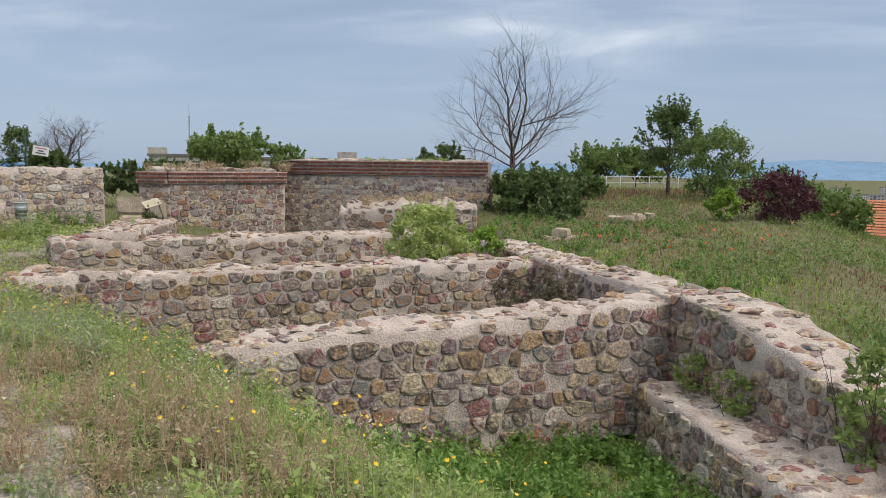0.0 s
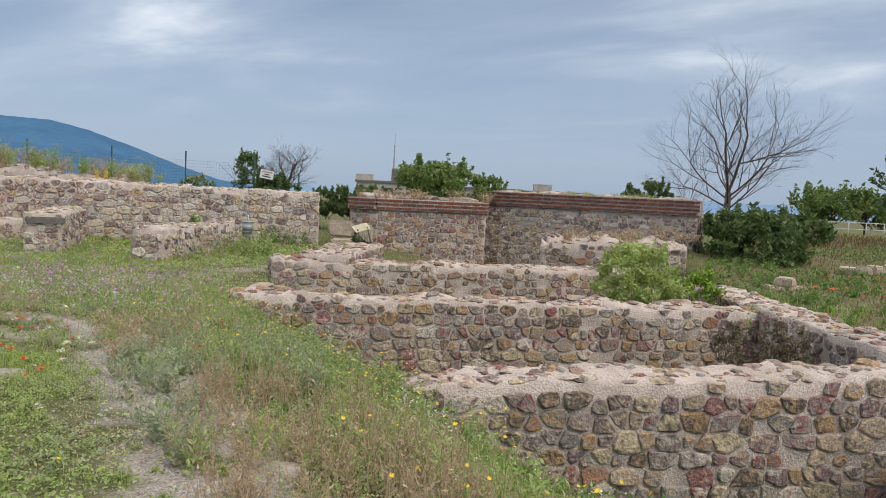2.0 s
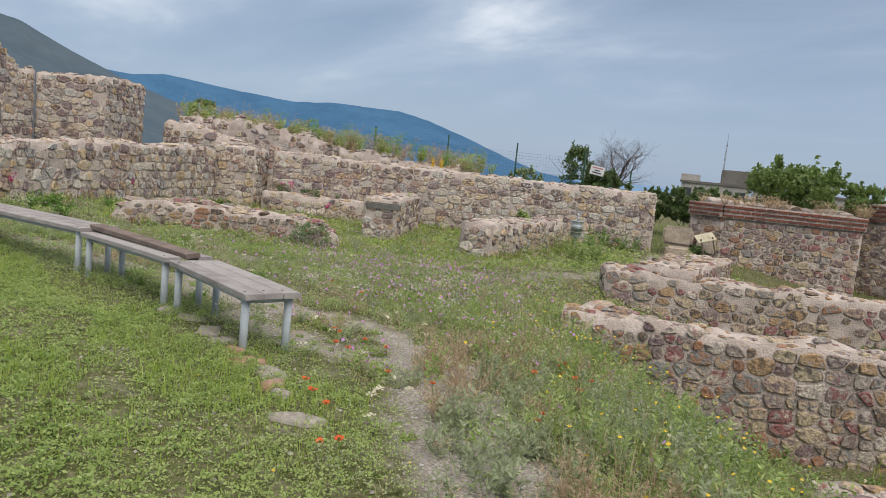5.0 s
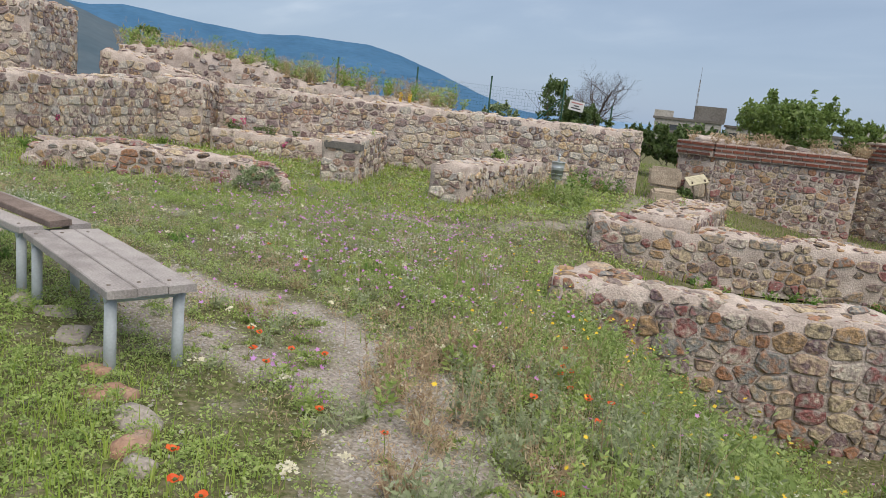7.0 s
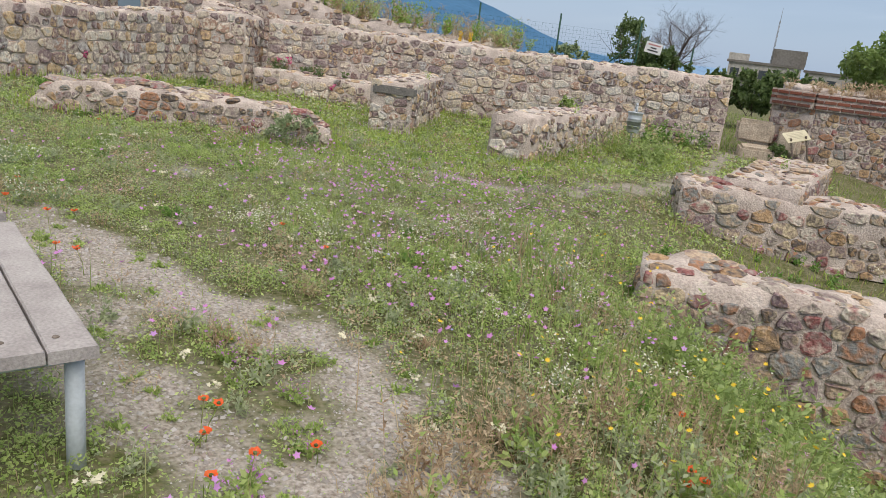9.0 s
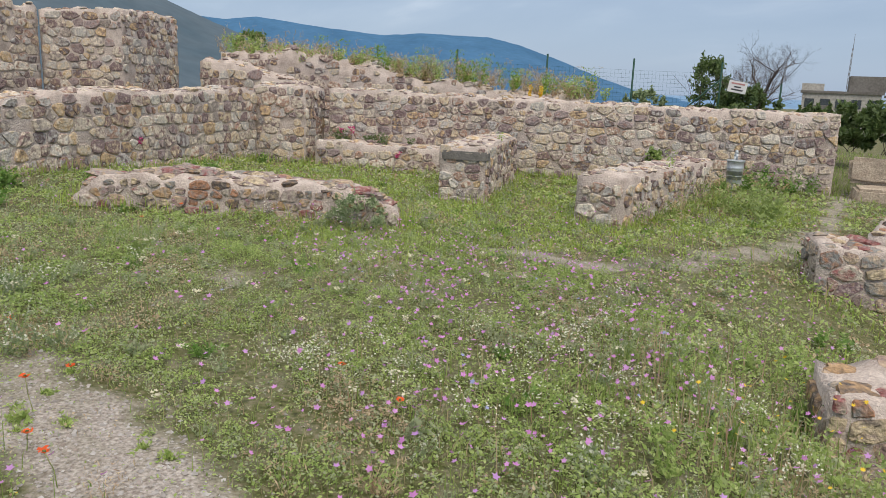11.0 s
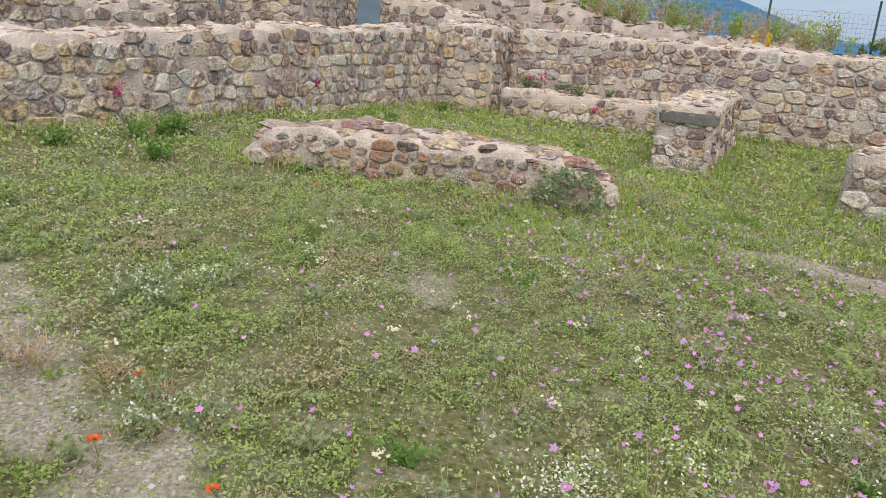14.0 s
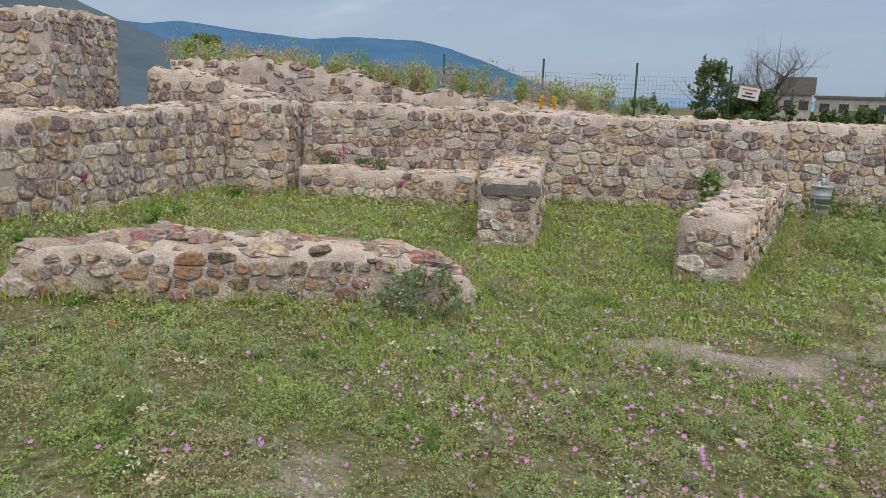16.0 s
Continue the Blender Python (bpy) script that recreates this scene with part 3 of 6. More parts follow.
def tube_bm(bm, p, q, r0, r1, n=10, cap=True):
    p, q = Vector(p), Vector(q)
    d = (q - p).normalized()
    m = d.to_track_quat("Z", "Y").to_matrix()
    rings = []
    for c, r in ((p, r0), (q, r1)):
        rings.append([bm.verts.new(c + m @ Vector((r * math.cos(2 * math.pi * i / n), r * math.sin(2 * math.pi * i / n), 0))) for i in range(n)])
    for i in range(n):
        f = bm.faces.new((rings[0][i], rings[0][(i + 1) % n], rings[1][(i + 1) % n], rings[1][i]))
        f.smooth = True
    if cap:
        bm.faces.new(rings[1])
        bm.faces.new(rings[0][::-1])


def board_bm(rng, length, width, thick, warp=0.004):
    """A weathered board, a little warped, with worn ends and two bolt heads at each end."""
    bm = bmesh.new()
    n = 14
    rows = []
    for i in range(n + 1):
        x = -length / 2 + length * i / n
        k = 0.006 * rng.uniform(-1, 1) if i in (0, n) else 0.0015 * rng.uniform(-1, 1)
        zz = warp * math.sin(i / n * 3.1) + rng.uniform(-0.0008, 0.0008)
        w = width / 2 + rng.uniform(-0.0015, 0.0015)
        rows.append([bm.verts.new((x + k, y, z + zz)) for y, z in ((-w, -thick / 2), (w, -thick / 2), (w, thick / 2 - 0.006), (w - 0.006, thick / 2), (-w + 0.006, thick / 2), (-w, thick / 2 - 0.006))])
    for r0, r1 in zip(rows, rows[1:]):
        for i in range(6):
            bm.faces.new((r0[i], r0[(i + 1) % 6], r1[(i + 1) % 6], r1[i]))
    bm.faces.new(rows[0][::-1])
    bm.faces.new(rows[-1])
    bmesh.ops.recalc_face_normals(bm, faces=bm.faces[:])
    return bm


def bolt(parent, x, y, z):
    bm = bmesh.new()
    tube_bm(bm, (0, 0, 0), (0, 0, 0.004), 0.012, 0.010, 8)
    b = part("bolt", bm, STEEL_DARK, parent)
    b.location = (x, y, z)


STEEL_DARK = material("rusty_bolt_steel", [(0.10, 0.075, 0.06), (0.18, 0.15, 0.13)], scale=20, bump=0.1)


def bench(near, far, height, gone=(), seed=1, label="", dark=False):
    """A bench of three boards on a frame of round steel tube."""
    rng = random.Random(seed)
    L = math.hypot(far[0] - near[0], far[1] - near[1])
    ang = math.degrees(math.atan2(near[1] - far[1], near[0] - far[0]))
    cx, cy = (near[0] + far[0]) / 2, (near[1] + far[1]) / 2
    zg = ground(cx, cy)
    b = new("bench")
    b.matrix_basis = pose(cx, cy, zg, 0, 0, ang)
    tagged(b, label, "bench", "benches beside the path")
    top = height
    for i, y in enumerate((-0.15, 0.0, 0.15)):
        if i in gone:
            continue
        p = part("board", board_bm(rng, L, 0.142, 0.042), WOOD_DARK if dark and i == 1 else WOOD, b, "grey weathered board")
        p.location = (rng.uniform(-0.008, 0.008), y, top - 0.021)
        for x in (-L / 2 + 0.11, L / 2 - 0.11):
            bolt(p, x, -0.03, 0.021)
    for x in (-L / 2 + 0.1, L / 2 - 0.1):
        bm = bmesh.new()
        tube_bm(bm, (x, -0.2, top - 0.065), (x, 0.2, top - 0.065), 0.022, 0.022, 12)
        part("crossbar", bm, STEEL, b, "grey painted steel tube")
        for y in (-0.17, 0.17):
            gz = ground(*((b.matrix_basis @ Vector((x, y, 0))).to_2d())) - zg - 0.12
            bm = bmesh.new()
            tube_bm(bm, (x, y, gz), (x, y, top - 0.045), 0.03, 0.03, 14)
            part("leg", bm, STEEL, b, "grey painted steel leg")
    for y in (-0.17, 0.17):
        bm = bmesh.new()
        tube_bm(bm, (-L / 2 + 0.1, y, top - 0.062), (L / 2 - 0.1, y, top - 0.062), 0.016, 0.016, 8)
        part("rail", bm, STEEL, b, "thin steel rail under the boards")
    return b


BENCH_1, BENCH_2, BENCH_3 = ((-6.81, 4.39), (-8.3, 4.43)), ((-8.38, 4.42), (-10.02, 4.19)), ((-10.08, 4.19), (-12.4, 3.45))
bench(*BENCH_1, 0.46, seed=1, label="grey weathered board bench on round steel legs")
bench(*BENCH_2, 0.47, gone=(1,), seed=2, label="grey board bench with its middle board torn loose", dark=True)
bench(*BENCH_3, 0.46, seed=3, label="long grey board bench on round steel legs")
rng = random.Random(9)
loose = part("loose_board", board_bm(rng, 1.75, 0.14, 0.042), WOOD_DARK)
loose.matrix_basis = pose(-9.24, 4.30, ground(-9.2, 4.3) + 0.5, 3, 1.2, 9.5)
tagged(loose, "dark loose plank lying on a bench", "plank")


# ------------------------------------------------------------------ flat stones edging the path
def flat_stone(x, y, r, seed, mat):
    rng = random.Random(seed)
    bm = bmesh.new()
    n = 11
    rings = []
    pts = [r * rng.uniform(0.75, 1.15) for _ in range(n)]
    for k, z in ((1.0, -0.08), (1.03, 0.01), (0.97, 0.035), (0.6, 0.045)):
        rings.append([bm.verts.new((k * pts[i] * 1.35 * math.cos(2 * math.pi * i / n), k * pts[i] * 0.8 * math.sin(2 * math.pi * i / n), z + rng.uniform(-0.005, 0.005))) for i in range(n)])
    for r0, r1 in zip(rings, rings[1:]):
        for i in range(n):
            bm.faces.new((r0[i], r0[(i + 1) % n], r1[(i + 1) % n], r1[i])).smooth = True
    bm.faces.new(rings[-1])
    o = part("edging_stone", bm, mat)
    o.matrix_basis = pose(x, y, ground(x, y) - 0.012, rng.uniform(-6, 6), rng.uniform(-4, 4), rng.uniform(-40, 60))
    tagged(o, "flat weathered stone set in the grass", "stone", "stones edging the path")


STONE_RED = material("reddish_sandstone", [(0.29, 0.17, 0.12), (0.36, 0.23, 0.17), (0.32, 0.24, 0.20)], scale=6, bump=0.5)
STONE_GREY = material("grey_limestone", [(0.25, 0.22, 0.20), (0.36, 0.33, 0.30), (0.29, 0.25, 0.22)], scale=6, bump=0.5)
for i, (x, y, r) in enumerate(((-6.62, 4.12, 0.15), (-6.25, 4.09, 0.16), (-6.05, 4.0, 0.13), (-5.86, 3.94, 0.1), (-7.23, 4.22, 0.12), (-6.93, 4.16, 0.11), (-7.99, 4.3, 0.14), (-7.54, 4.24, 0.16), (-8.3, 4.2, 0.13), (-5.43, 3.81, 0.17),
                               (-9.09, 4.75, 0.15), (-3.33, 4.09, 0.17), (-3.15, 3.86, 0.16), (-2.75, 3.5, 0.15))):
    flat_stone(x, y, r * 0.72, 60 + i, STONE_RED if i in (0, 2, 5, 11) else STONE_GREY)


# ------------------------------------------------------------------ lintel stone, litter bin, panel, fence, sign
bm = bmesh.new()
box_bm(bm, 0, 0, 0, 0.82, 0.34, 0.19, 0, 0.03)
for v in bm.verts:
    v.co += Vector((0.02 * noise.noise(v.co * 7), 0.02 * noise.noise(v.co * 7 + Vector((5, 0, 0))), 0.02 * noise.noise(v.co * 9)))
lintel = part("lintel_stone", bm, material("dark_grey_slab", [(0.13, 0.125, 0.12), (0.20, 0.19, 0.18)], scale=6, bump=0.5))
lintel.matrix_basis = pose(-16.78, 12.79, 0.47, 0, 0, 41)
tagged(lintel, "dark grey squared slab on the wall stub's end", "stone slab")


def litter_bin(x, y):
    z = ground(x, y)
    b = new("litter_bin")
    b.location = (x, y, z)
    tagged(b, "galvanised steel litter bucket on a bent tube post", "litter bin")
    metal = material("galvanised_steel", [(0.38, 0.42, 0.46), (0.52, 0.56, 0.60)], scale=9, rough=0.4, metallic=0.4, bump=0.05, spread=0.12)
    bm = bmesh.new()
    pts = [(0, 0, -0.15), (0, 0, 0.92), (0.015, -0.015, 0.99), (0.05, -0.05, 1.03), (0.09, -0.09, 1.03), (0.12, -0.12, 0.98), (0.125, -0.125, 0.86)]
    for p, q in zip(pts, pts[1:]):
        tube_bm(bm, p, q, 0.022, 0.022, 10)
    part("post", bm, metal, b, "bent grey tube post")
    bm = bmesh.new()
    prof = [(0.0, 0.42), (0.125, 0.42), (0.13, 0.43), (0.138, 0.55), (0.143, 0.56), (0.143, 0.575), (0.14, 0.58), (0.150, 0.70), (0.155, 0.71), (0.155, 0.725), (0.151, 0.73), (0.160, 0.84), (0.168, 0.845), (0.168, 0.86), (0.155, 0.86), (0.14, 0.50), (0.0, 0.45)]
    n = 24
    rings = [[bm.verts.new((r * math.cos(2 * math.pi * i / n), r * math.sin(2 * math.pi * i / n), h)) for i in range(n)] for r, h in prof if r > 0]
    for r0, r1 in zip(rings, rings[1:]):
        for i in range(n):
            bm.faces.new((r0[i], r0[(i + 1) % n], r1[(i + 1) % n], r1[i])).smooth = True
    bm.faces.new(rings[0][::-1])
    bm.faces.new(rings[-1])
    o = part("bucket", bm, metal, b, "ribbed galvanised bucket")
    o.location = (0.12, -0.14, 0)


litter_bin(-14.7, 17.65)


def info_panel(x, y, z):
    p = new("information_panel")
    p.matrix_basis = pose(x, y, z, 0, -16, 50) @ Matrix.Diagonal((0.75, 0.75, 0.8, 1))
    tagged(p, "sloping cream information panel on a low stand", "information panel")
    bm = bmesh.new()
    box_bm(bm, 0, 0, 0.36, 0.62, 0.025, 0.44, 0, 0.004)
    cream = material("cream_panel_paint", [(0.46, 0.42, 0.30), (0.54, 0.50, 0.37)], scale=3, bump=0.05, spread=0.08, rough=0.6)
    board = part("board", bm, cream, p, "cream printed board")
    board.matrix_basis = pose(0, 0, 0.22, -62, 0, 0)
    ink = material("faded_ink", [(0.35, 0.32, 0.25), (0.42, 0.38, 0.3)], spread=0.05, bump=0)
    for i in range(5):
        bm = bmesh.new()
        box_bm(bm, -0.02 * (i % 2), -0.0155, 0.50 - 0.06 * i, 0.46 - 0.05 * (i % 3), 0.003, 0.014, 0, 0)
        part("line_of_text", bm, ink, board)
    for sx in (-0.2, 0.2):
        bm = bmesh.new()
        box_bm(bm, sx, 0.18, 0.08, 0.04, 0.04, 0.62, 0, 0.003)
        part("stand_leg", bm, STEEL_DARK, p, "dark steel stand leg")


info_panel(-11.75, 19.35, 0.15)

GREEN_STEEL = material("dark_green_coated_steel", [(0.012, 0.05, 0.035), (0.02, 0.07, 0.05)], scale=6, bump=0.05, spread=0.1, rough=0.5)
FENCE = [(-29.9, 15.2), (-27.7, 17.1), (-25.4, 18.6), (-24.25, 21.25), (-22.9, 23.7), (-21.3, 26.0), (-20.25, 27.7)]


def fence():
    f = new("wire_fence")
    f.location = (0, 0, 0)
    tagged(f, "dark green posts with welded wire mesh", "fence")
    tops = (2.86, 2.80, 2.76, 2.75, 2.73, 2.73, 2.12)
    for (x, y), z in zip(FENCE, tops):
        bm = bmesh.new()
        tube_bm(bm, (x, y, ground(x, y) - 0.2), (x, y, z), 0.03, 0.03, 10)
        tube_bm(bm, (x, y, z), (x, y, z + 0.02), 0.034, 0.015, 10)
        part("post", bm, GREEN_STEEL, f)
    bm = bmesh.new()
    x, y = FENCE[5]
    tube_bm(bm, (x, y, 2.2), (x - 1.1, y - 1.3, 0.6), 0.025, 0.025, 8)
    part("brace", bm, GREEN_STEEL, f, "slanting green brace")
    for k, ((ax, ay), (bx, by)) in enumerate(zip(FENCE[:-2], FENCE[1:-1])):
        L = math.hypot(bx - ax, by - ay)
        za, zb = tops[k] - 0.35, tops[k + 1] - 0.35
        V, F = [], []

        def wire(p, q, r=0.0016):
            n = len(V)
            px, py = (by - ay) / L * r, -(bx - ax) / L * r
            V.extend([(p[0] - px, p[1] - py, p[2] - r), (p[0] + px, p[1] + py, p[2] + r), (q[0] + px, q[1] + py, q[2] + r), (q[0] - px, q[1] - py, q[2] - r)])
            F.append((n, n + 1, n + 2, n + 3))
        cols = int(L / 0.12)
        for i in range(cols + 1):
            t = i / cols
            px, py, zt = ax + t * (bx - ax), ay + t * (by - ay), za + t * (zb - za)
            n = len(V)
            r = 0.0016
            dx, dy = (bx - ax) / L * r, (by - ay) / L * r
            V.extend([(px - dx, py - dy, 0.4), (px + dx, py + dy, 0.4), (px + dx, py + dy, zt), (px - dx, py - dy, zt)])
            F.append((n, n + 1, n + 2, n + 3))
        for j in range(16):
            h = j * 0.12
            wire((ax, ay, za - h), (bx, by, zb - h))
        o = mesh_object("wire_mesh", V, F, GREEN_STEEL, f, smooth=False)
        o["kind"] = "stuff"


fence()
sign = new("warning_sign")
sign.matrix_basis = pose(-20.8, 26.2, 1.98, 0, 9, 30)
tagged(sign, "small white notice hung on the fence", "sign")
bm = bmesh.new()
box_bm(bm, 0, 0, 0, 0.56, 0.012, 0.36, 0, 0.003)
WHITE = material("white_enamel", [(0.66, 0.66, 0.68), (0.74, 0.74, 0.75)], scale=4, bump=0.03, spread=0.06, rough=0.5)
part("plate", bm, WHITE, sign)
INK_RED = material("faded_red_ink", [(0.45, 0.2, 0.2), (0.5, 0.25, 0.25)], bump=0, spread=0.05)
INK_BLACK = material("black_ink", [(0.06, 0.06, 0.07), (0.09, 0.09, 0.1)], bump=0, spread=0.05)
for z, w, m in ((0.1, 0.42, INK_RED), (0.0, 0.2, INK_BLACK), (-0.09, 0.36, INK_BLACK)):
    bm = bmesh.new()
    box_bm(bm, 0, -0.009, z, w, 0.004, 0.045, 0, 0)
    part("line_of_text", bm, m, sign)


# ------------------------------------------------------------------ plants
def leaf_material(name, colours, glow=0.3, rough=0.48):
    m = material(name, colours, scale=0.9, fine=20, bump=0, by_piece=0.75, spread=0.18, rough=rough)
    N, L = m.node_tree.nodes, m.node_tree.links
    out, bsdf = N["Material Output"], N["Principled BSDF"]
    bsdf.inputs["Specular IOR Level"].default_value = 0.5
    tr = N.new("ShaderNodeBsdfTranslucent")
    src = bsdf.inputs["Base Color"].links[0].from_socket
    L.new(src, tr.inputs["Color"])
    mx = N.new("ShaderNodeMixShader")
    mx.inputs["Fac"].default_value = glow
    L.new(bsdf.outputs[0], mx.inputs[1])
    L.new(tr.outputs[0], mx.inputs[2])
    L.new(mx.outputs[0], out.inputs["Surface"])
    return m


BARK = material("grey_brown_bark", [(0.075, 0.06, 0.055), (0.14, 0.115, 0.10)], scale=8, fine=40, bump=0.6, spread=0.3)
LEAF_DARK = leaf_material("dark_leaves", [(0.06, 0.105, 0.035), (0.115, 0.175, 0.055), (0.19, 0.26, 0.10)], 0.42)
LEAF_MID = leaf_material("green_leaves", [(0.10, 0.165, 0.045), (0.165, 0.245, 0.065), (0.25, 0.335, 0.11)], 0.42)
LEAF_PALE = leaf_material("yellow_green_leaves", [(0.33, 0.42, 0.12), (0.43, 0.51, 0.18), (0.53, 0.59, 0.26)], 0.45)
LEAF_BRIGHT = leaf_material("bright_green_leaves", [(0.14, 0.27, 0.02), (0.22, 0.36, 0.04), (0.30, 0.42, 0.07)])
LEAF_WEED = leaf_material("lush_weed_leaves", [(0.19, 0.27, 0.08), (0.27, 0.36, 0.11), (0.38, 0.46, 0.19)], 0.42)
LEAF_RED = leaf_material("purple_red_leaves", [(0.06, 0.02, 0.03), (0.10, 0.032, 0.045), (0.16, 0.05, 0.06)])
LEAF_DRAB = leaf_material("drab_brown_green_leaves", [(0.14, 0.13, 0.085), (0.22, 0.19, 0.13), (0.29, 0.21, 0.17)], 0.4)
LEAF_LUSH = leaf_material("rank_green_leaves", [(0.10, 0.20, 0.04), (0.16, 0.29, 0.06), (0.24, 0.38, 0.10)], 0.42)
LEAF_GREY = leaf_material("grey_green_leaves", [(0.20, 0.27, 0.13), (0.28, 0.35, 0.19), (0.36, 0.42, 0.26)], 0.4)


def quads_mesh(name, centre, along, across, mat, parent=None, kind=""):
    """Many small diamond leaves from arrays: a centre and two half axes each."""
    n = len(centre)
    V = np.empty((n, 4, 3), dtype=np.float32)
    V[:, 0], V[:, 1], V[:, 2], V[:, 3] = centre - along, centre + across - along * 0.1, centre + along, centre - across - along * 0.1
    return raw_mesh(name, V.reshape(-1, 3), np.arange(n * 4, dtype=np.int32), np.arange(0, n * 4, 4, dtype=np.int32), mat, parent, kind)


def raw_mesh(name, V, loops, starts, mat, parent=None, kind=""):
    me = bpy.data.meshes.new(name)
    me.vertices.add(len(V))
    me.vertices.foreach_set("co", np.ascontiguousarray(V, dtype=np.float32).ravel())
    me.loops.add(len(loops))
    me.loops.foreach_set("vertex_index", loops)
    me.polygons.add(len(starts))
    me.polygons.foreach_set("loop_start", starts)
    me.update(calc_edges=True)
    me.materials.append(mat)
    ob = new(name, me)
    ob.parent = parent
    if kind:
        ob["kind"] = kind
    return ob


def unit(v):
    return v / np.maximum(1e-6, np.linalg.norm(v, axis=1, keepdims=True))


def leaves(name, clumps, count, size, mat, parent, seed, droop=0.0, slim=0.45):
    """Leaves in clumps (x, y, z, radius, flatness): denser at their skin, with an uneven outline."""
    g = np.random.RandomState(seed)
    count, size = int(count * 0.75), size * 1.12
    w = np.array([c[3] ** 2 for c in clumps])
    pick = g.choice(len(clumps), count, p=w / w.sum())
    C = np.array(clumps)[pick]
    d = unit(g.normal(size=(count, 3)))
    r = C[:, 3:4] * (0.15 + 0.95 * g.rand(count, 1) ** 0.6) * (0.8 + 0.45 * g.rand(count, 1) ** 2)
    P = C[:, :3] + d * r * np.stack([np.ones(count), np.ones(count), C[:, 4]], 1)
    a = unit(g.normal(size=(count, 3)) + d * 0.8 + np.array([0, 0, -droop]))
    b = unit(np.cross(a, g.normal(size=(count, 3))))
    s = size * g.uniform(0.6, 1.35, (count, 1))
    return quads_mesh(name, P, a * s, b * s * slim, mat, parent)


def limbs(bm, rng, p, d, length, r, depth, spread, tips, up=0.15, kids=(2, 4), taper=0.62, sides=6):
    """A limb of bending segments that forks into finer ones."""
    segs = 4 if depth > 1 else 3
    q, dirn = Vector(p), Vector(d).normalized()
    rad = r
    for i in range(segs):
        step = length / segs
        dirn = (dirn + Vector((rng.uniform(-1, 1), rng.uniform(-1, 1), rng.uniform(-0.6, 1) * 0.8 + up)) * 0.16).normalized()
        nq = q + dirn * step
        nr = rad * (1 - 0.45 / segs)
        tube_bm(bm, q, nq, rad, nr, max(3, sides), cap=False)
        if depth > 0 and (i > 0 or depth > 2):
            for _ in range(rng.randint(*kids) if i == segs - 1 else rng.choice((0, 1, 1))):
                side = Vector((rng.uniform(-1, 1), rng.uniform(-1, 1), rng.uniform(-0.5, 0.9))).normalized()
                limbs(bm, rng, nq, (dirn + side * spread), length * rng.uniform(0.5, 0.78), nr * taper, depth - 1, spread, tips, up, kids, taper, sides - 1)
        q, rad = nq, nr
    tips.append(tuple(q))


def bare_tree(x, y, z, height, seed, label, trunk=0.13, depth=4, lean=(0, 0), first=0.4, spread=0.75):
    rng = random.Random(seed)
    t = new("bare_tree")
    t.location = (x, y, z)
    tagged(t, label, "tree")
    bm = bmesh.new()
    tips = []
    stem = height * first
    tube_bm(bm, (0, 0, -0.3), (lean[0] * stem * 0.5, lean[1] * stem, stem * 0.5), trunk, trunk * 0.85, 10)
    fork = Vector((lean[0] * stem, lean[1] * stem, stem))
    tube_bm(bm, (lean[0] * stem * 0.5, lean[1] * stem, stem * 0.5), fork, trunk * 0.85, trunk * 0.72, 10)
    part("trunk", bm, BARK, t, "grey-brown trunk")
    bm = bmesh.new()
    n = 7
    for i in range(n):
        a = 2.4 * i + rng.uniform(-0.4, 0.4)
        d = Vector((math.cos(a), math.sin(a), rng.uniform(0.15, 0.9)))
        limbs(bm, rng, fork * (0.78 + 0.22 * i / n), d, height * rng.uniform(0.26, 0.36), trunk * 0.25, depth, spread, tips, 0.06, kids=(2, 3), taper=0.66)
    for k in (-0.35, 0.3):
        limbs(bm, rng, fork, (k, 0.3 * k, 1), height * 0.36, trunk * 0.4, depth, spread, tips, 0.12, kids=(2, 3), taper=0.66)
    part("branchwork", bm, BARK, t, "leafless grey twigs")["kind"] = "stuff"
    return t


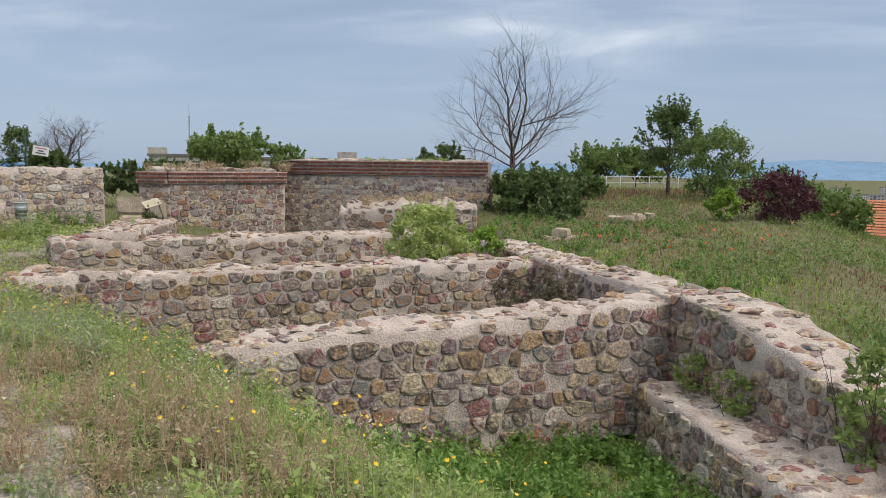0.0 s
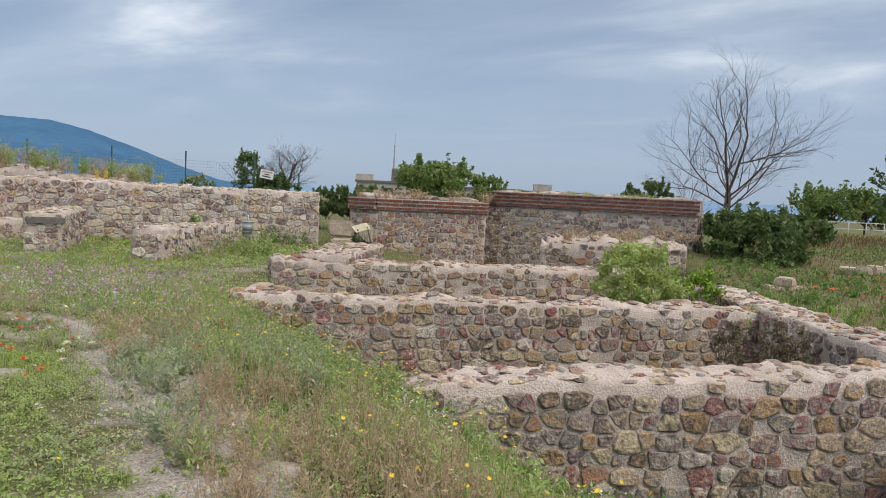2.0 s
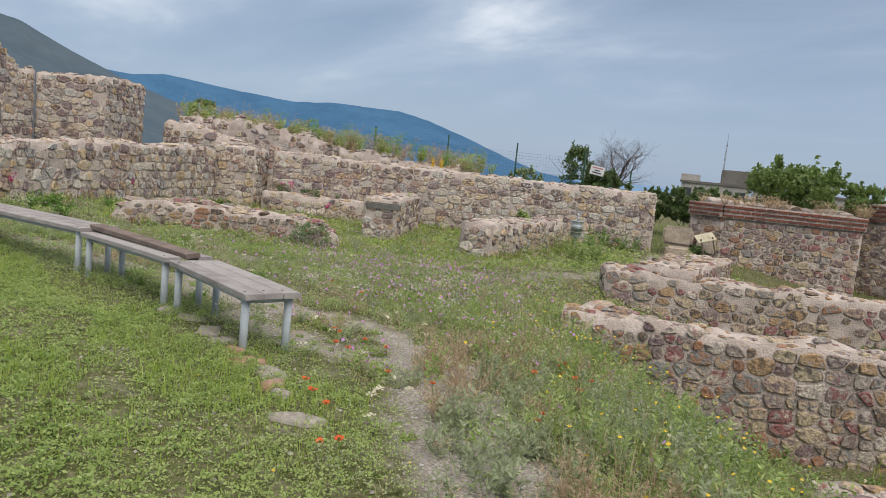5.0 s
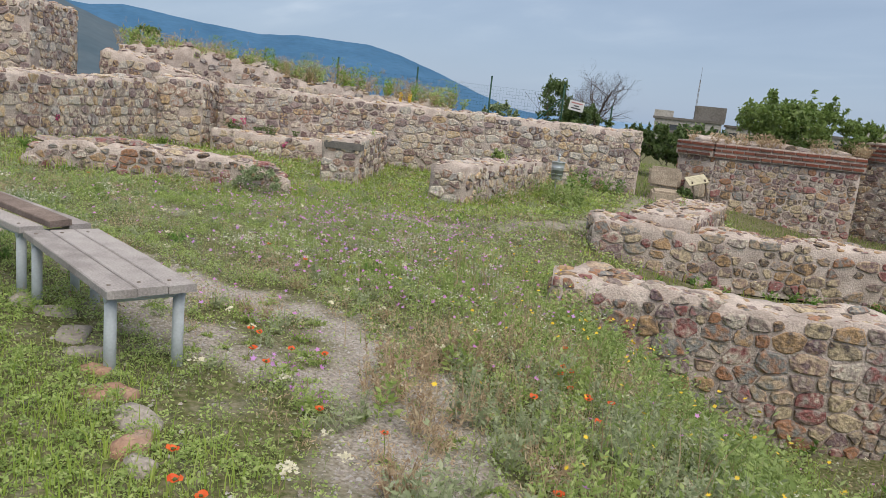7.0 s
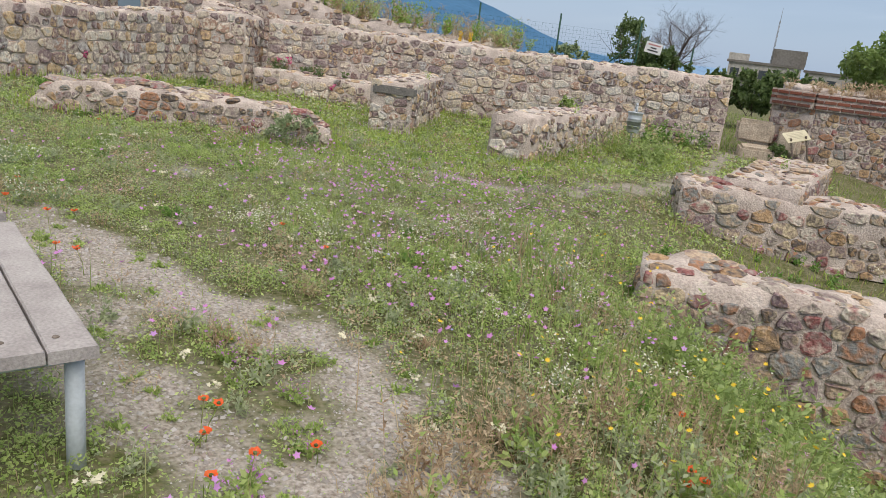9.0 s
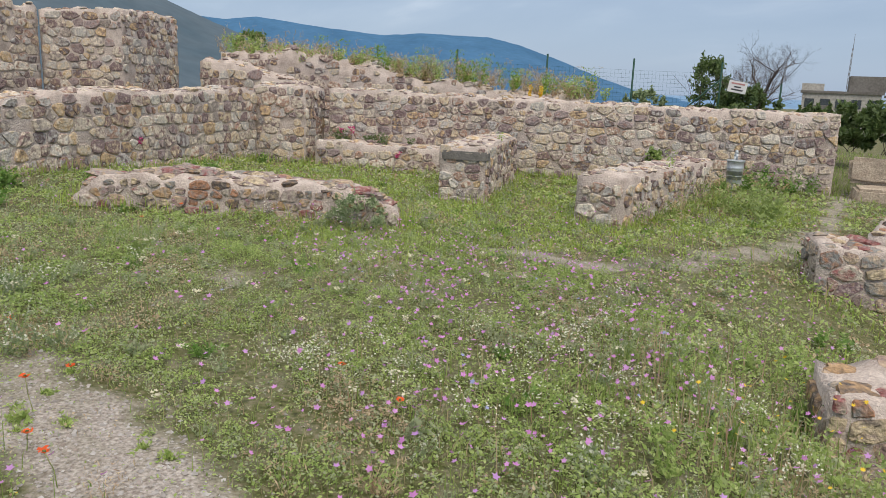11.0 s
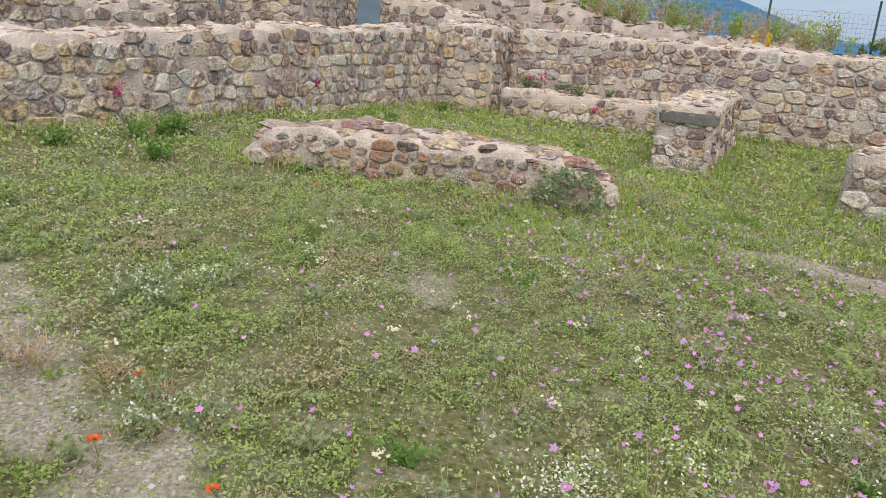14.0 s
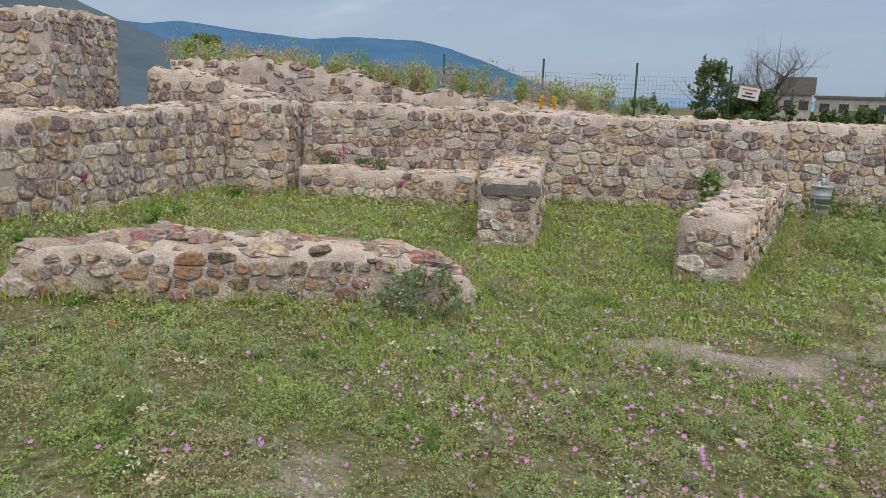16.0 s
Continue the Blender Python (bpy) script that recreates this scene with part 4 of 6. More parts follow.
def leafy(name, x, y, z, w, h, seed, leaf, count, size, label, category, clumps=14, trunk=0.05, stem=0.0, flat=0.85, stems=5):
    """A bush or tree: a tapered trunk or stems with limbs, and a crown of many small leaves in clumps."""
    rng = random.Random(seed)
    if stem == 0:
        trunk = min(trunk, 0.016 * h)
    t = new(name)
    t.location = (x, y, z)
    tagged(t, label, category)
    bm = bmesh.new()
    tips = []
    if stem > 0:
        tube_bm(bm, (0, 0, -0.2), (0, 0, stem), trunk, trunk * 0.7, 9)
        part("trunk", bm, BARK, t)
        bm = bmesh.new()
        for i in range(7):
            a = 2.4 * i
            limbs(bm, rng, (0, 0, stem * (0.8 + 0.1 * (i % 4))), (math.cos(a), math.sin(a), 0.9), (h - stem) * 0.42, trunk * 0.45, 1, 0.6, tips)
        tube_bm(bm, (0, 0, stem), (0, 0, stem + (h - stem) * 0.75), trunk * 0.7, 0.01, 6)
    else:
        for i in range(stems):
            a = 2 * math.pi * i / stems + rng.uniform(-0.4, 0.4)
            limbs(bm, rng, (rng.uniform(-0.1, 0.1) * w, rng.uniform(-0.1, 0.1) * w, -0.1), (math.cos(a) * 0.7 * w / h, math.sin(a) * 0.7 * w / h, 1), h * 0.55, trunk * 0.5, 1, 0.5, tips)
    part("branchwork", bm, BARK, t)["kind"] = "stuff"
    cl = []
    lo = stem * 0.85
    reach = 0.5 * (w + h)
    for i in range(int(clumps * 3.2)):
        f = rng.random()
        zz = lo + (h - lo) * (0.10 + 0.80 * f)
        k = (0.12 + 0.88 * (1 - f) ** 0.7) * w * 0.5 if stem else math.sin(math.pi * (0.18 + 0.74 * f)) * w * 0.5
        a = rng.uniform(0, 2 * math.pi)
        q = k * math.sqrt(rng.random())
        cl.append((q * math.cos(a), q * math.sin(a), zz, rng.uniform(0.055, 0.135) * reach, flat))
    # shoots that break the outline
    for i in range(int(clumps * 1.3)):
        a, up = rng.uniform(0, 2 * math.pi), rng.uniform(0.1, 1.0)
        k = w * 0.42 * math.sqrt(1 - 0.8 * up * up)
        px, py, pz = k * math.cos(a), k * math.sin(a), lo + (h - lo) * (0.35 + 0.5 * up)
        for m in range(4):
            step = 0.045 * reach * m
            cl.append((px + step * math.cos(a) * (1 - up), py + step * math.sin(a) * (1 - up), pz + step * (0.4 + up), (0.055 - 0.010 * m) * reach, 1.0))
    leaves("crown", cl, count, size, leaf, t, seed)
    return t


bare_tree(-2.55, 26.6, -0.6, 5.3, 6, "leafless grey tree with many fine twigs", trunk=0.13, first=0.5, spread=0.9)
bare_tree(-21.6, 28.1, 0.5, 2.9, 9, "small crooked leafless tree by the fence", trunk=0.11, first=0.36, lean=(0.35, 0.1), depth=4, spread=1.2)
bare_tree(-4.4, 31.0, 0.0, 3.6, 15, "distant leafless shrub behind the wall", trunk=0.05, first=0.3, depth=3)
leafy("tree", 3.65, 35.8, ground(3.65, 35.8), 2.9, 4.3, 21, LEAF_DARK, 9000, 0.075, "young broad-leaved tree on the grassy rise", "tree", clumps=20, trunk=0.1, stem=1.2, flat=0.6)
leafy("bush", 5.05, 32.6, ground(5.05, 32.6), 3.1, 3.2, 22, LEAF_MID, 12000, 0.06, "dense rounded green bush on the rise", "bush", clumps=26)
leafy("bush", 5.95, 25.3, ground(5.95, 25.3), 2.4, 1.55, 23, LEAF_RED, 6500, 0.055, "dark purple-leaved bush in the grass", "bush", clumps=20)
leafy("bush", 4.15, 24.7, ground(4.15, 24.7), 1.05, 1.05, 24, LEAF_BRIGHT, 3000, 0.05, "small bright green bush in the grass", "bush", clumps=12)
leafy("bush", -1.35, 25.0, -0.9, 2.7, 2.5, 25, LEAF_DARK, 9000, 0.08, "dark tangled thicket at the dead tree's foot", "thicket", clumps=30)
leafy("bush", -2.3, 26.0, -0.9, 2.2, 2.6, 26, LEAF_DARK, 6000, 0.07, "dark shrub round the dead tree's trunk", "thicket", clumps=14)
leafy("bush", -0.4, 32.0, 0.0, 2.4, 1.5, 27, LEAF_DARK, 6000, 0.09, "dark shrubs behind the rise", "bush", clumps=16)
leafy("tree", 0.8, 47.0, 0.2, 4.6, 2.7, 28, LEAF_MID, 6000, 0.12, "rounded green tree beyond the rise", "tree", clumps=18, trunk=0.1, stem=0.7)
leafy("tree", 3.0, 49.0, 0.2, 4.2, 2.6, 29, LEAF_MID, 5000, 0.12, "rounded green tree beyond the rise", "tree", clumps=16, trunk=0.1, stem=0.7)
leafy("tree", 10.2, 44.0, -1.6, 4.6, 3.4, 30, LEAF_DARK, 7000, 0.1, "broad green tree on the slope", "tree", clumps=20, trunk=0.1, stem=0.6)
leafy("bush", 8.9, 30.5, -1.1, 3.2, 2.0, 31, LEAF_MID, 9000, 0.08, "loose green shrubs on the slope", "bush", clumps=24)
leafy("bush", 10.6, 36.0, -1.9, 3.4, 2.6, 32, LEAF_MID, 7000, 0.09, "loose green shrubs on the slope", "bush", clumps=20)
leafy("bush", 17.2, 43.0, -4.6, 3.0, 2.4, 33, LEAF_DARK, 6000, 0.1, "dark shrubs at the slope's foot", "bush", clumps=18)
leafy("bush", -3.15, 15.3, -0.6, 1.75, 1.45, 34, LEAF_PALE, 12000, 0.04, "pale yellow-green feathery bush growing between walls", "bush", clumps=22)
leafy("bush", -2.15, 15.7, -0.6, 0.9, 1.05, 35, LEAF_BRIGHT, 1800, 0.04, "thin yellow-green shrub on the wall", "bush", clumps=9)
leafy("bush", -1.2, 12.0, -0.75, 0.5, 0.75, 36, LEAF_DRAB, 1500, 0.026, "dark upright shrub behind the wall", "bush", clumps=8)
leafy("bush", -0.5, 12.1, -0.75, 0.75, 0.8, 37, LEAF_DRAB, 2000, 0.03, "shrub with dry pink flower heads", "bush", clumps=9)
leafy("bush", -12.4, 25.4, 1.2, 3.6, 1.5, 38, LEAF_MID, 9000, 0.07, "green bush growing on the tower head", "bush", clumps=26)
leafy("bush", -10.9, 26.6, 1.3, 1.6, 1.0, 39, LEAF_MID, 3500, 0.06, "low green bush on the tower head", "bush", clumps=12)
leafy("bush", -5.2, 27.6, 1.2, 2.0, 1.15, 40, LEAF_DARK, 4500, 0.06, "low dark bush behind the banded wall", "bush", clumps=14)
leafy("bush", -22.6, 27.2, 0.5, 1.5, 2.6, 41, LEAF_DARK, 4500, 0.06, "upright leafy shrub at the fence", "bush", clumps=16)
leafy("bush", -20.9, 27.0, 0.5, 2.2, 1.6, 42, LEAF_DARK, 4500, 0.07, "low dark shrub at the fence", "bush", clumps=14)
for i in range(7):
    leafy("bush", -19.4 + 1.15 * i, 28.6 - 0.05 * i, 0.25, 1.9, 1.25 + 0.12 * (i % 3), 43 + i, LEAF_DARK, 3200, 0.09, "dark ivy-leaved hedge behind the wall", "hedge", clumps=11)
leafy("bush", -31.5, 4.4, 0.6, 3.0, 3.6, 55, LEAF_DARK, 6000, 0.09, "dark leafy tree beside the tower", "tree", clumps=16)
leafy("bush", -28.8, 13.4, 2.0, 1.2, 1.15, 56, LEAF_MID, 2500, 0.05, "small green bush on the bank", "bush", clumps=10)
leafy("bush", -23.4, 24.9, 0.7, 1.5, 1.2, 57, LEAF_GREY, 2500, 0.06, "small green bush behind the fence", "bush", clumps=10)
leafy("bush", 2.38, 6.75, -1.03, 0.5, 1.25, 58, LEAF_WEED, 800, 0.045, "young leafy sapling beside the outer wall", "sapling", clumps=11)
leafy("bush", 1.3, 9.05, -1.06, 0.55, 0.5, 59, LEAF_WEED, 1000, 0.026, "weedy shrub in the wall corner", "bush", clumps=7)
leafy("bush", 1.62, 8.3, -1.06, 0.55, 0.55, 60, LEAF_WEED, 1000, 0.026, "weedy shrub along the wall", "bush", clumps=7)
leafy("bush", -14.35, 9.3, -0.28, 0.8, 0.62, 61, LEAF_GREY, 2600, 0.02, "feathery grey-green shrub by the low wall", "bush", clumps=10, trunk=0.012)
leafy("bush", -16.5, 17.5, -0.4, 0.5, 1.0, 65, LEAF_WEED, 1200, 0.05, "broad-leaved weed growing behind the pier", "weed", clumps=7)
leafy("bush", -13.35, 21.5, -0.6, 0.5, 0.7, 66, LEAF_DARK, 1800, 0.04, "dark weeds in the gap between walls", "weed", clumps=8)


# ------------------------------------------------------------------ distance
# Air haze painted into a surface: a bluish ramp that also emits.
def painted_haze(name, low, high, glow):
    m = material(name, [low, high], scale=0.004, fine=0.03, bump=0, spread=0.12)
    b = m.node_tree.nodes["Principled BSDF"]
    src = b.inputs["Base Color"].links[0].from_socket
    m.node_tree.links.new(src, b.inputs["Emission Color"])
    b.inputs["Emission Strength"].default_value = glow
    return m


def ridge(name, profile, dist, depth, mat, label, seed):
    """A range of hills: (degrees left of north, degrees above the horizon) of its crest, at a distance."""
    az0, az1 = profile[0][0], profile[-1][0]
    n = 160
    V, F = [], []
    rows = 9
    for j in range(rows):
        f = j / (rows - 1)
        for i in range(n + 1):
            az = az0 + (az1 - az0) * i / n
            el = interp(profile, az)
            crest = dist * math.tan(radians(el)) + 1.6
            d = dist - depth * (1 - f)
            h = -70 + (crest + 70) * (f ** 1.1) + dist * 0.0022 * noise.noise((az * 0.5, f * 4, seed)) * (1 - f) * 6 + dist * 0.0011 * noise.noise((az * 1.1, 0, seed)) * (1 if el > 0.2 else 0.2)
            V.append((-d * math.sin(radians(az)), d * math.cos(radians(az)), h))
    for j in range(rows - 1):
        for i in range(n):
            a = j * (n + 1) + i
            F.append((a, a + 1, a + n + 2, a + n + 1))
    o = mesh_object(name, V, F, mat)
    tagged(o, label, "mountain", kind="structure")


# The blues and the emission of these ranges imitate haze over distance.
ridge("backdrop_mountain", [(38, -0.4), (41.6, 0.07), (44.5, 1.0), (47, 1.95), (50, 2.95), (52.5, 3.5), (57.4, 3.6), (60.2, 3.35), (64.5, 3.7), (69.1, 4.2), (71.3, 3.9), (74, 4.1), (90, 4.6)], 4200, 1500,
      painted_haze("blue_forest_haze", (0.022, 0.075, 0.15), (0.035, 0.10, 0.19), 0.55), "forested mountain with blue haze painted into its colour", 1)
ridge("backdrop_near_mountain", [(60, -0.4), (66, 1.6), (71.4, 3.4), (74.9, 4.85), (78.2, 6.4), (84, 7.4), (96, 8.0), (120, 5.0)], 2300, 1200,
      painted_haze("scrubby_slope_haze", (0.036, 0.062, 0.085), (0.064, 0.086, 0.108), 0.45), "scrubby mountain slope with blue-grey haze painted into its colour", 2)
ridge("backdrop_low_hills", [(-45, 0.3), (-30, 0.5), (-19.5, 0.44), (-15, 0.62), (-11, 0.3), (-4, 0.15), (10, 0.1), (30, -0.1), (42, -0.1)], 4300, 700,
      painted_haze("pale_blue_hill_haze", (0.10, 0.17, 0.27), (0.13, 0.21, 0.32), 0.55), "low hills on the horizon with pale blue haze painted on", 3)

CONCRETE = material("stained_plaster", [(0.30, 0.28, 0.26), (0.42, 0.40, 0.37), (0.36, 0.34, 0.31)], scale=0.5, fine=3, bump=0.05)
CONCRETE_DARK = material("dark_stained_concrete", [(0.13, 0.12, 0.11), (0.19, 0.18, 0.17)], scale=0.5, fine=3, bump=0.05)
TOWN = material("pale_town_plaster", [(0.42, 0.42, 0.44), (0.52, 0.50, 0.49), (0.48, 0.40, 0.36)], scale=0.02, fine=0.5, bump=0)
PANE = material("dark_window_glass", [(0.04, 0.05, 0.06), (0.08, 0.09, 0.1)], rough=0.15, bump=0, spread=0.1)
ROOF = material("red_clay_tiles", [(0.40, 0.14, 0.07), (0.52, 0.22, 0.12)], scale=3, fine=12, bump=0.3, by_piece=0.5)


def apartment(x, y, z, sx, sy, sz, rz, floors, bays, label, wallmat=None, roofbox=None):
    b = new("apartment_building")
    b.matrix_basis = pose(x, y, z, 0, 0, rz)
    tagged(b, label, "apartment building", "apartment blocks beyond the ruin")
    bm = bmesh.new()
    box_bm(bm, 0, 0, sz / 2, sx, sy, sz, 0, 0)
    part("wall", bm, wallmat or CONCRETE, b)
    bm = bmesh.new()
    box_bm(bm, 0, 0, sz + 0.2, sx + 0.7, sy + 0.7, 0.4, 0, 0)
    part("roof", bm, CONCRETE_DARK, b, "flat dark roof slab")
    if roofbox:
        for (px, w, h) in roofbox:
            bm = bmesh.new()
            box_bm(bm, px, 0, sz + 0.4 + h / 2, w, sy * 0.7, h, 0, 0)
            part("roof_house", bm, CONCRETE_DARK if h > 2 else CONCRETE, b)
    wb = bmesh.new()
    box_bm(wb, 0, 0, 0, 1.5, 0.12, 1.5, 0, 0)
    win = bpy.data.meshes.new("window")
    wb.to_mesh(win)
    wb.free()
    win.materials.append(PANE)
    for f in range(floors):
        for k in range(bays):
            o = new("window", win)
            o.parent = b
            o.location = (-sx / 2 + (k + 0.5) * sx / bays, -sy / 2 - 0.02, sz - 1.7 - 3 * f)
        for k in range(3):
            o = new("window", win)
            o.parent = b
            o.matrix_basis = pose(sx / 2 + 0.02, -sy / 2 + (k + 0.5) * sy / 3, sz - 1.7 - 3 * f, 0, 0, 90)
    for f in range(floors):
        bm = bmesh.new()
        box_bm(bm, -sx * 0.22, -sy / 2 - 0.5, sz - 2.5 - 3 * f, 3.0, 1.0, 1.0, 0, 0)
        part("balcony", bm, CONCRETE_DARK, b, "dark concrete balcony")


apartment(-78.3, 138.2, -14.2, 12, 9, 17.0, 30, 4, 5, "grey plastered block with dark balconies", roofbox=[(-4.5, 3.5, 1.2), (3.8, 5.5, 2.6)])
apartment(-64.5, 150.0, -13.2, 21, 9, 15.6, 25, 4, 7, "long grey block with a flat roof", roofbox=[(2, 3, 1.6)])
apartment(-50.0, 165.0, -13.2, 15, 9, 15.5, 20, 4, 6, "pale block with a terrace roof", roofbox=[(-3, 4, 1.5)])
town = random.Random(12)
for i in range(14):
    a = 12 + 0.9 * i + town.uniform(-0.3, 0.3)
    d = town.uniform(800, 1300)
    apartment(d * math.sin(radians(a)), d * math.cos(radians(a)), -46, town.uniform(14, 24), 11, town.uniform(13, 24), town.uniform(-30, 30), 4, 5, "far pale apartment block in the town", wallmat=TOWN)

mast = new("antenna_mast")
mast.location = (-97, 175, -10)
tagged(mast, "thin lattice antenna mast on a roof", "antenna mast")
for sx, sy in ((-0.25, -0.2), (0.25, -0.2), (0, 0.25)):
    bm = bmesh.new()
    tube_bm(bm, (sx, sy, 0), (sx * 0.4, sy * 0.4, 23), 0.07, 0.05, 6)
    part("leg", bm, CONCRETE_DARK, mast)
bm = bmesh.new()
for i in range(22):
    k = 1 - 0.6 * i / 23
    tube_bm(bm, (-0.25 * k, -0.2 * k, i), (0.25 * k, -0.2 * k, i + 1), 0.035, 0.035, 4)
part("lattice", bm, CONCRETE_DARK, mast)
bm = bmesh.new()
tube_bm(bm, (0, 0, 22.5), (0, 0, 26), 0.06, 0.03, 6)
part("aerial", bm, CONCRETE_DARK, mast)

house = new("house")
house.matrix_basis = pose(20.2, 57.0, -7.9, 0, 0, -20)
tagged(house, "low house with a red clay tile roof", "house")
bm = bmesh.new()
box_bm(bm, 0, 0, 2.6, 9, 7, 5.2, 0, 0)
part("wall", bm, CONCRETE, house)
for sgn in (-1, 1):
    bm = bmesh.new()
    for k in range(14):
        t0, t1 = k / 14, (k + 1) / 14
        y0, y1 = sgn * 4.1 * (1 - t0), sgn * 4.1 * (1 - t1)
        z0, z1 = 5.0 + 2.4 * t0, 5.0 + 2.4 * t1
        for j in range(24):
            x0 = -5 + 10 * j / 24
            vs = [bm.verts.new(c) for c in ((x0, y0, z0 + 0.06), (x0 + 0.4, y0, z0 + 0.06), (x0 + 0.4, y1, z1), (x0, y1, z1))]
            bm.faces.new(vs)
    part("roof", bm, ROOF, house, "red clay tile roof slope")


# ------------------------------------------------------------------ squared blocks in the gap, far railing
def hewn_block(x, y, z, sx, sy, sz, rz, seed, label="large squared weathered stone block"):
    bm = bmesh.new()
    bmesh.ops.create_cube(bm, size=1.0, matrix=Matrix.Diagonal((sx, sy, sz, 1)))
    bmesh.ops.bevel(bm, geom=bm.edges[:], offset=min(sx, sy, sz) * 0.14, segments=2, affect="EDGES")
    bmesh.ops.subdivide_edges(bm, edges=bm.edges[:], cuts=1, use_grid_fill=True)
    for v in bm.verts:
        v.co += v.co.normalized() * 0.05 * noise.noise(v.co * 4 + Vector((seed, 0, 0)))
    o = part("stone_block", bm, HEWN)
    o.matrix_basis = pose(x, y, z, random.Random(seed).uniform(-4, 4), 0, rz)
    tagged(o, label, "stone block", "stone blocks in the gap")


HEWN = material("hewn_sandstone", [(0.30, 0.25, 0.20), (0.44, 0.37, 0.30), (0.38, 0.31, 0.25)], scale=4, fine=30, bump=0.7, spread=0.35)
hewn_block(-14.15, 21.75, 0.22, 0.85, 0.5, 0.55, 25, 1)
hewn_block(-13.8, 21.35, -0.28, 0.8, 0.6, 0.4, 35, 2, "large squared block lying as a step")
hewn_block(-13.3, 21.9, 0.1, 0.5, 0.45, 0.6, 10, 3)
hewn_block(-14.3, 20.9, -0.5, 0.7, 0.5, 0.22, 40, 4, "low worn step stone in the gap")
for i, (x, y) in enumerate(((-0.75, 19.9), (-0.45, 20.1), (-0.6, 20.0))):
    hewn_block(x, y, -0.32 + (0.2 if i == 2 else 0.0), 0.55, 0.4, 0.2, 20 + 30 * i, 10 + i, "flat stone block in a small pile")
for i in range(4):
    hewn_block(0.9 + 0.35 * i, 23.8 + 0.3 * i, ground(0.9 + 0.35 * i, 23.8 + 0.3 * i) + 0.08, 0.45, 0.35, 0.25, 25 * i, 20 + i, "weathered stone block in the grass")

rail = new("metal_railing")
tagged(rail, "low pale metal railing beyond the rise", "railing")
PALE = material("pale_galvanised_rail", [(0.5, 0.5, 0.5), (0.6, 0.6, 0.6)], bump=0, spread=0.1)
for i in range(9):
    bm = bmesh.new()
    x = -1.2 + 0.75 * i
    tube_bm(bm, (x, 42, ground(x, 42) - 0.1), (x, 42, ground(x, 42) + 0.75), 0.025, 0.025, 6)
    part("post", bm, PALE, rail)
for dz in (0.72, 0.4):
    bm = bmesh.new()
    tube_bm(bm, (-1.2, 42, ground(-1.2, 42) + dz), (4.8, 42, ground(4.8, 42) + dz), 0.025, 0.025, 6)
    part("bar", bm, PALE, rail)


# ------------------------------------------------------------------ meadow
GX, GY = np.array(gx), np.array(gy)
GZ = np.array([v[2] for v in gv]).reshape(len(gy), len(gx))
GG = np.zeros(len(gv), dtype=np.float32)
ga.data.foreach_get("value", GG)
GG = GG.reshape(len(gy), len(gx))


def sample(grid, x, y):
    i = np.clip(np.searchsorted(GX, x) - 1, 0, len(GX) - 2)
    j = np.clip(np.searchsorted(GY, y) - 1, 0, len(GY) - 2)
    u = (x - GX[i]) / (GX[i + 1] - GX[i])
    v = (y - GY[j]) / (GY[j + 1] - GY[j])
    return (grid[j, i] * (1 - u) + grid[j, i + 1] * u) * (1 - v) + (grid[j + 1, i] * (1 - u) + grid[j + 1, i + 1] * u) * v


def soft_noise(x, y, scale, seed):
    """Smooth random field between 0 and 1."""
    g = np.random.RandomState(seed)
    out = np.zeros_like(x)
    for k in range(7):
        a = g.uniform(0, 2 * np.pi)
        f = scale * g.uniform(0.6, 1.9)
        out += np.sin(x * f * np.cos(a) + y * f * np.sin(a) + g.uniform(0, 6.28))
    return 0.5 + out / 7


def edge_side(x, y):
    best = np.full(x.shape, 1e9)
    sign = np.ones(x.shape)
    for (ax, ay), (bx, by) in zip(EDGE, EDGE[1:]):
        dx, dy = bx - ax, by - ay
        t = np.clip(((x - ax) * dx + (y - ay) * dy) / (dx * dx + dy * dy), 0, 1)
        px, py = x - ax - t * dx, y - ay - t * dy
        d = np.hypot(px, py)
        s = np.where(dx * py - dy * px < 0, 1, -1)
        sign = np.where(d < best, s, sign)
        best = np.minimum(best, d)
    return best * sign


def free_of_walls(x, y, margin=0.0):
    ok = np.ones(x.shape, dtype=bool)
    for ax, ay, ux, uy, L, th in FOOT:
        s = (x - ax) * ux + (y - ay) * uy
        w = -(x - ax) * uy + (y - ay) * ux
        ok &= ~((s > -margin) & (s < L + margin) & (w > -margin) & (w < th + margin))
    return ok


WALKED = ((-0.3, 0.3), (-2.0, 1.8), (-4.5, 4.0), (-6.8, 5.0), (-9.2, 5.25), (-11.4, 7.2))


def from_walk(x, y):
    return np.min([np.hypot(x - a, y - b) for a, b in WALKED], axis=0)


def scatter(g, count, box, keep):
    """Random places in a box (x0, x1, y0, y1), kept with the chance keep(x, y), clear of the walls."""
    x, y = g.uniform(box[0], box[1], count), g.uniform(box[2], box[3], count)
    k = (g.rand(count) < keep(x, y)) & free_of_walls(x, y)
    return x[k], y[k]


def short_lawn(x, y):
    """1 on the mown lawn behind the benches."""
    return 1 / (1 + np.exp(((y - 4.35) + 0.32 * np.minimum(0, x + 7.5) * -0.6 + np.maximum(0, x + 5.5) * 0.95) * 4))


